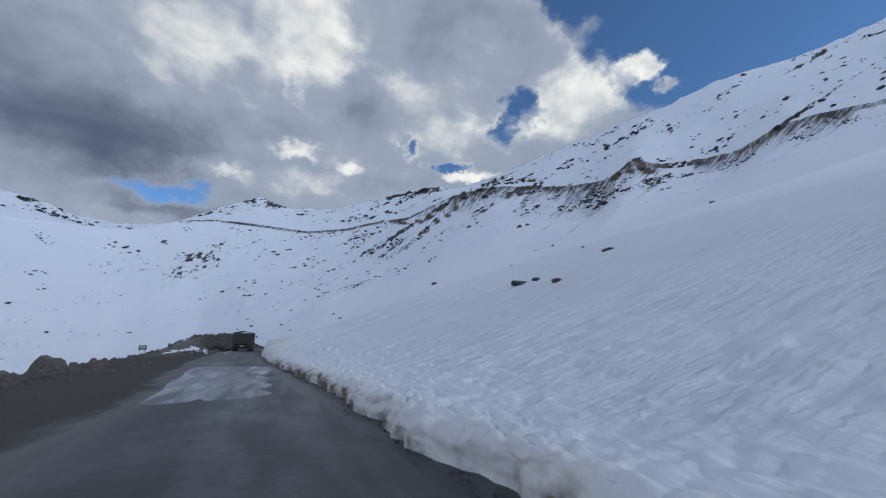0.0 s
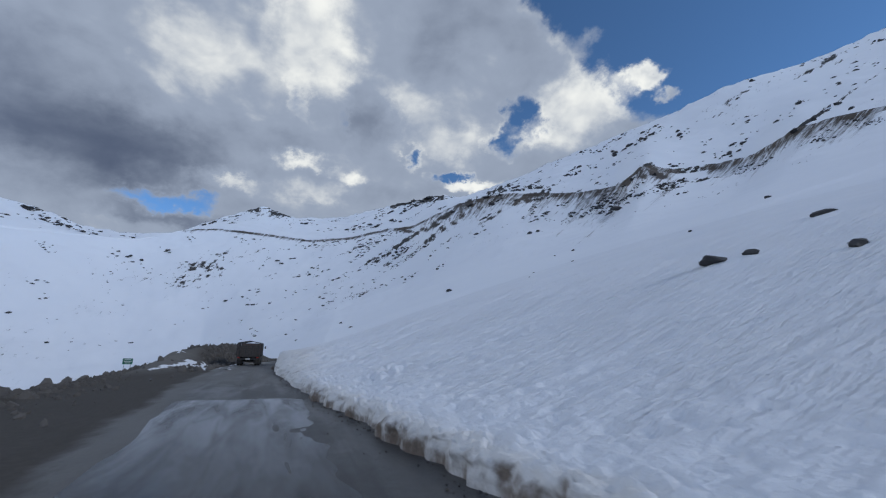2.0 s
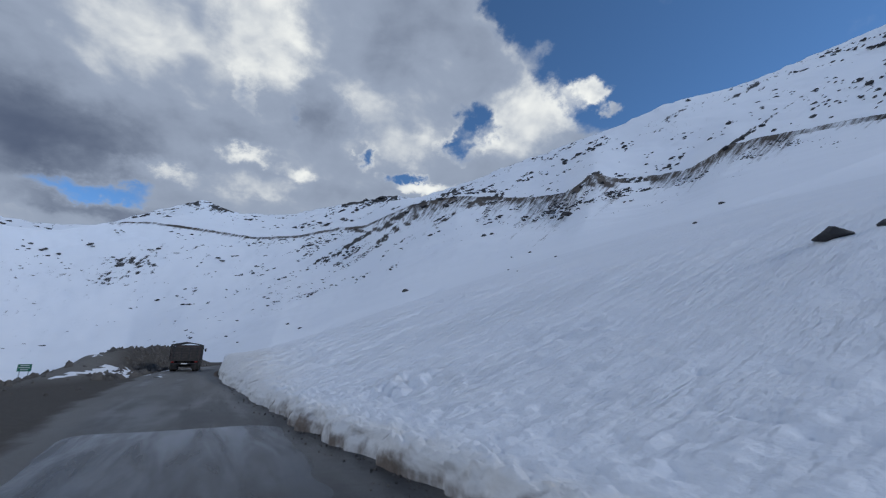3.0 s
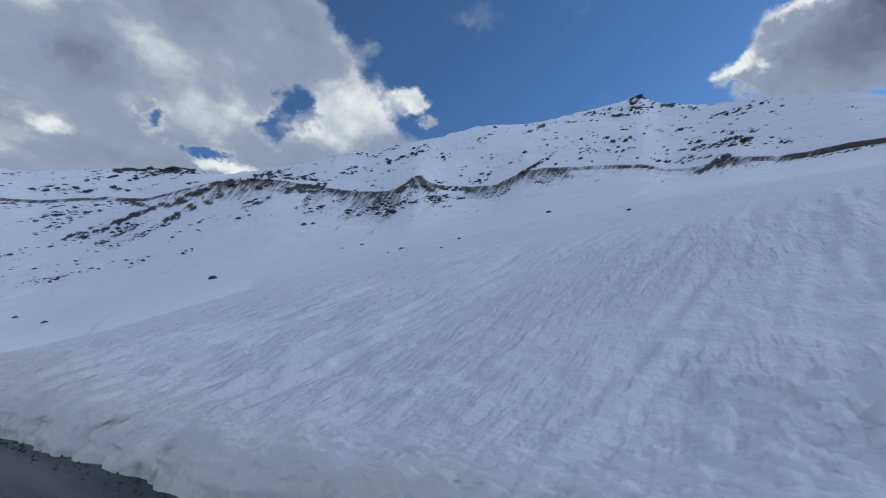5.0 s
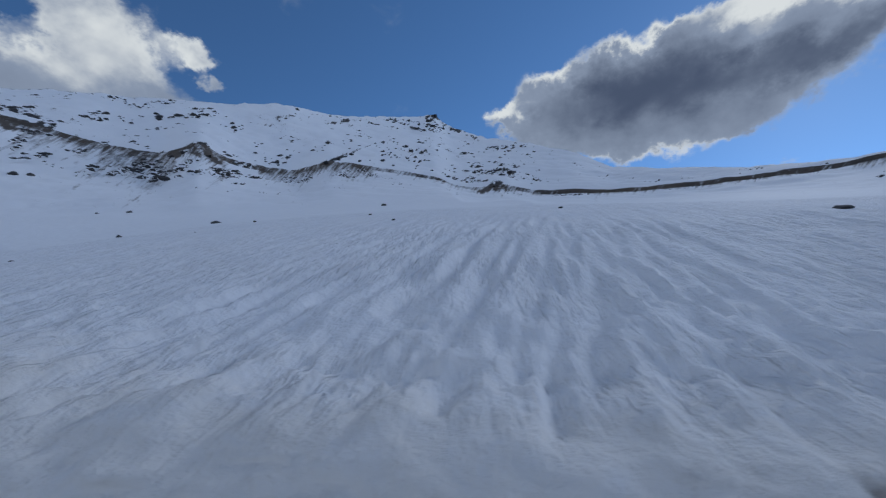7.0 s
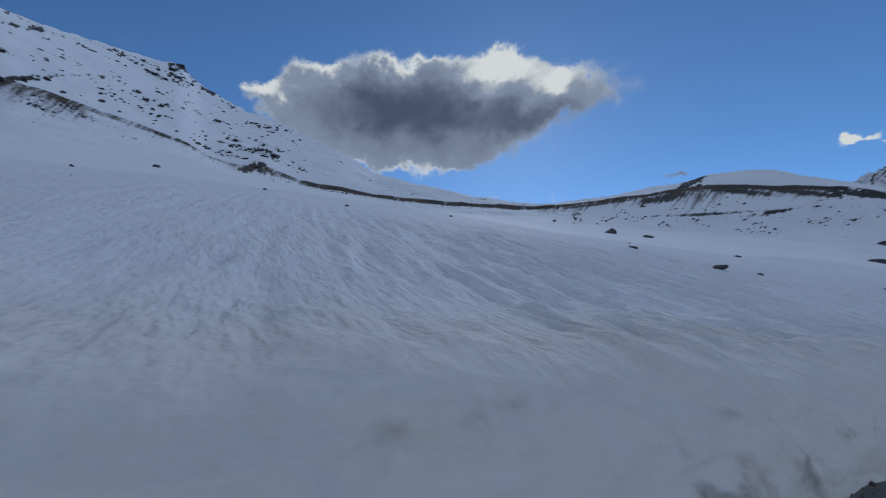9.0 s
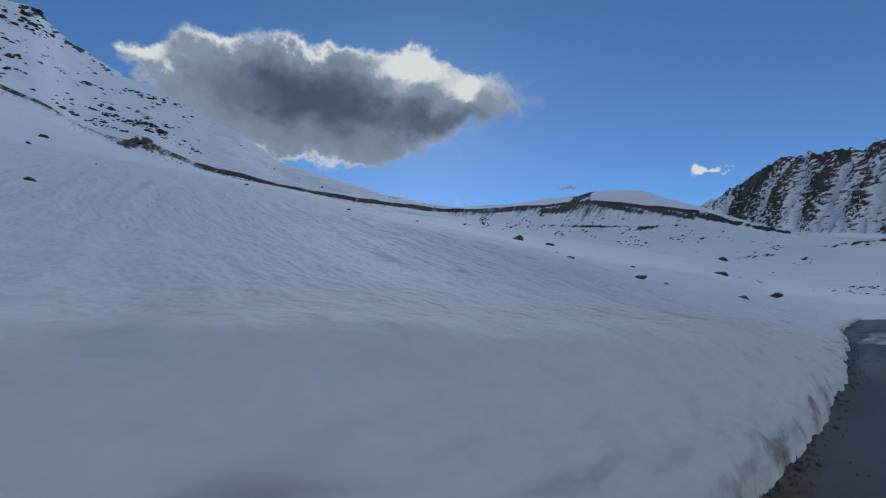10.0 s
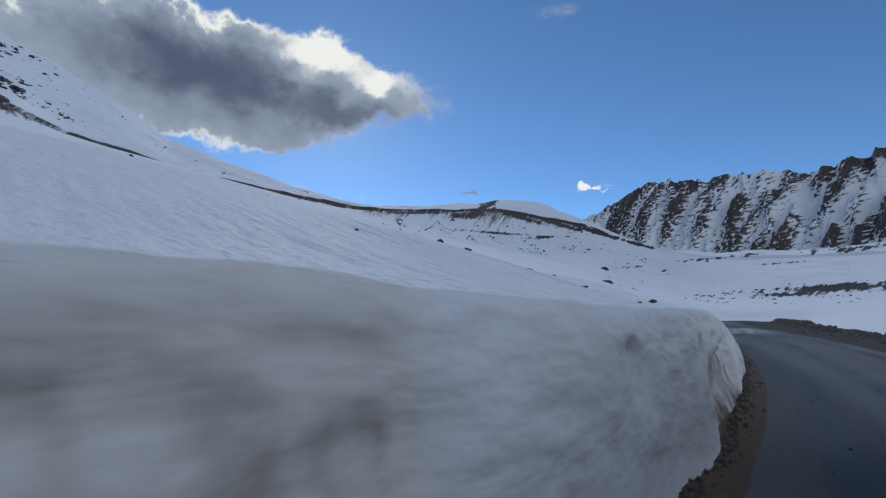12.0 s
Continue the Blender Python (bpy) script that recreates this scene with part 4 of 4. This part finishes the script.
def ring_mesh(outer, inner, wide, segments=28):
    """A tyre: a square-shouldered ring about the x axis."""
    bm = bmesh.new()
    prof = [(inner, -wide / 2), (outer * .94, -wide / 2), (outer, -wide * .36), (outer, wide * .36), (outer * .94, wide / 2), (inner, wide / 2)]
    loops = []
    for i in range(segments):
        a = 2 * math.pi * i / segments
        loops.append([bm.verts.new((x, r * math.cos(a), r * math.sin(a))) for r, x in prof])
    for i in range(segments):
        p, q = loops[i], loops[(i + 1) % segments]
        for j in range(len(prof)):
            k = (j + 1) % len(prof)
            bm.faces.new((p[j], p[k], q[k], q[j]))
    bmesh.ops.recalc_face_normals(bm, faces=bm.faces)
    return bm


def truck(at, turn):
    """Open-topped goods lorry seen from behind; rear end at the origin, bonnet towards +y."""
    t = tagged(new("truck"), "dark open-topped goods truck with a hooped cargo body", "truck")
    t.matrix_world = Matrix.Translation(at) @ Matrix.Rotation(radians(turn), 4, "Z")
    for x in (-.42, .42):
        box_part("chassis_rail", (x, 3.3, .82), (.09, 6.4, .2), IRON, t)
    box_part("cargo_floor", (0, 2.25, 1.02), (2.4, 4.5, .12), TIMBER, t)
    gate = box_part("tailgate", (0, .03, 1.66), (2.3, .05, 1.16), PAINT, t, "dark red tailgate with timber boards")
    for i in range(5):
        box_part("plank", (0, -.015, 1.19 + i * .235), (2.28, .035, .205), TIMBER, gate)
    for x in (-.95, -.32, .32, .95):
        box_part("strap", (x, -.045, 1.66), (.07, .025, 1.18), IRON, gate)
    for x in (-1.0, 1.0):
        bar_part("latch", [((x, -.08, 2.1), (x, -.08, 2.32))], .02, IRON, gate)
    for side in (-1, 1):
        wall = box_part("side_panel", (1.19 * side, 2.25, 1.66), (.05, 4.45, 1.16), PAINT, t)
        for i in range(5):
            box_part("plank", (1.225 * side, 2.25, 1.19 + i * .235), (.03, 4.42, .2), TIMBER, wall)
        for i in range(6):
            box_part("post", (1.25 * side, .08 + i * .87, 1.75), (.06, .07, 1.5), IRON, wall)
        bar_part("top_rail", [((1.2 * side, 0, 2.5), (1.2 * side, 4.5, 2.5))], .035, IRON, t)
    for y in (.04, 1.5, 3.0, 4.46):
        bar_part("roof_hoop", [((-1.2, y, 2.25), (-1.2, y, 2.5)), ((1.2, y, 2.25), (1.2, y, 2.5)), ((-1.2, y, 2.5), (0, y, 2.72)), ((0, y, 2.72), (1.2, y, 2.5))], .035, IRON, t)
    bar_part("ridge_bar", [((0, 0, 2.72), (0, 4.5, 2.72))], .03, IRON, t)
    box_part("cross_bar", (0, .03, 2.42), (2.36, .05, .06), IRON, t)
    box_part("headboard", (0, 4.52, 1.8), (2.4, .06, 1.45), PAINT, t)
    cab = box_part("cab", (0, 5.55, 1.62), (2.25, 1.85, 1.75), PAINT, t, "dark red painted driver's cab", .12)
    box_part("rear_window", (0, 4.615, 2.05), (1.2, .03, .4), GLASS, cab)
    box_part("windscreen", (0, 6.48, 2.0), (1.9, .03, .65), GLASS, cab)
    for side in (-1, 1):
        box_part("side_window", (1.13 * side, 5.6, 2.05), (.03, .9, .5), GLASS, cab)
        box_part("door_handle", (1.15 * side, 5.2, 1.6), (.04, .18, .04), IRON, cab)
        bar_part("mirror_arm", [((1.12 * side, 6.3, 2.1), (1.36 * side, 6.4, 2.1))], .02, IRON, cab)
        box_part("mirror", (1.4 * side, 6.4, 2.05), (.16, .05, .34), IRON, cab)
    box_part("front_bumper", (0, 6.6, .72), (2.3, .16, .3), IRON, t)
    box_part("rear_bumper", (0, -.03, .72), (2.2, .1, .14), IRON, t)
    box_part("number_plate", (.0, -.09, .73), (.5, .012, .11), WHITE, t, "pale blank plate", .003)
    for side in (-1, 1):
        lamp = box_part("tail_lamp", (.98 * side, -.07, .88), (.26, .06, .12), IRON, t)
        box_part("lens", (.98 * side, -.105, .88), (.22, .02, .09), RED, lamp, "red lens", .005)
        box_part("mudflap", (.85 * side, .35, .5), (.55, .02, .5), RUBBER, t)
    box_part("fuel_tank", (1.0, 3.4, .72), (.42, .9, .42), IRON, t, "", .06)
    bar_part("rear_axle", [((-1.1, 1.25, .48), (1.1, 1.25, .48))], .09, IRON, t)
    bar_part("front_axle", [((-1.0, 5.5, .48), (1.0, 5.5, .48))], .07, IRON, t)
    for x, y in ((-1.08, 1.25), (-.78, 1.25), (.78, 1.25), (1.08, 1.25), (-1.02, 5.5), (1.02, 5.5)):
        wheel = part("wheel", ring_mesh(.27, .06, .2), IRON, t)
        wheel.location = (x, y, .48)
        part("tyre", ring_mesh(.48, .27, .25), RUBBER, wheel)
        bm = bmesh.new()
        for i in range(6):
            a = i * math.pi / 3
            bar(bm, (-.11, .12 * math.cos(a), .12 * math.sin(a)), (.11, .12 * math.cos(a), .12 * math.sin(a)), .018, 6)
        part("bolts", bm, GALV, wheel)
    return t


truck((-3.2, 64.2, float(road_height(np.array(-3.2), np.array(65.0)))), -2)


def road_sign(x, y):
    z = float(surface(x, y))
    s = tagged(new("road_sign"), "small green road sign on a thin steel post", "sign")
    s.matrix_world = Matrix.Translation((x, y, z)) @ Matrix.Rotation(radians(-8), 4, "Z")
    bar_part("post", [((-.3, 0, -.3), (-.3, 0, 1.45)), ((.3, 0, -.3), (.3, 0, 1.45))], .03, GALV, s)
    board = box_part("board", (0, -.04, 1.15), (.95, .03, .6), GREEN, s, "green sign board")
    for i, w in enumerate((.6, .75, .5)):
        box_part("writing_bar", (0, -.058, 1.33 - i * .17), (w, .006, .06), WHITE, board, "white unreadable line", 0)


road_sign(-14.9, 66.0)


def mast(b, r):
    x, y, z = (float(v) for v in on_land(np.array(b), np.array(r)))
    m = tagged(new("radio_mast"), "thin lattice radio mast on the snowy ridge", "mast")
    m.matrix_world = Matrix.Translation((x, y, z - 1))
    for k in range(3):
        a = k * 2.094
        bar_part("leg", [((1.0 * math.cos(a), 1.0 * math.sin(a), 0), (.35 * math.cos(a), .35 * math.sin(a), 16))], .18, IRON, m)
    for k in range(7):
        h = 1.5 + k * 2.2
        w = 1.0 - .65 * h / 16
        bar_part("brace", [((w * math.cos(a), w * math.sin(a), h), (w * math.cos(a + 2.094), w * math.sin(a + 2.094), h + .8)) for a in (0, 2.094, 4.189)], .10, IRON, m)


mast(-9.3, 1170)
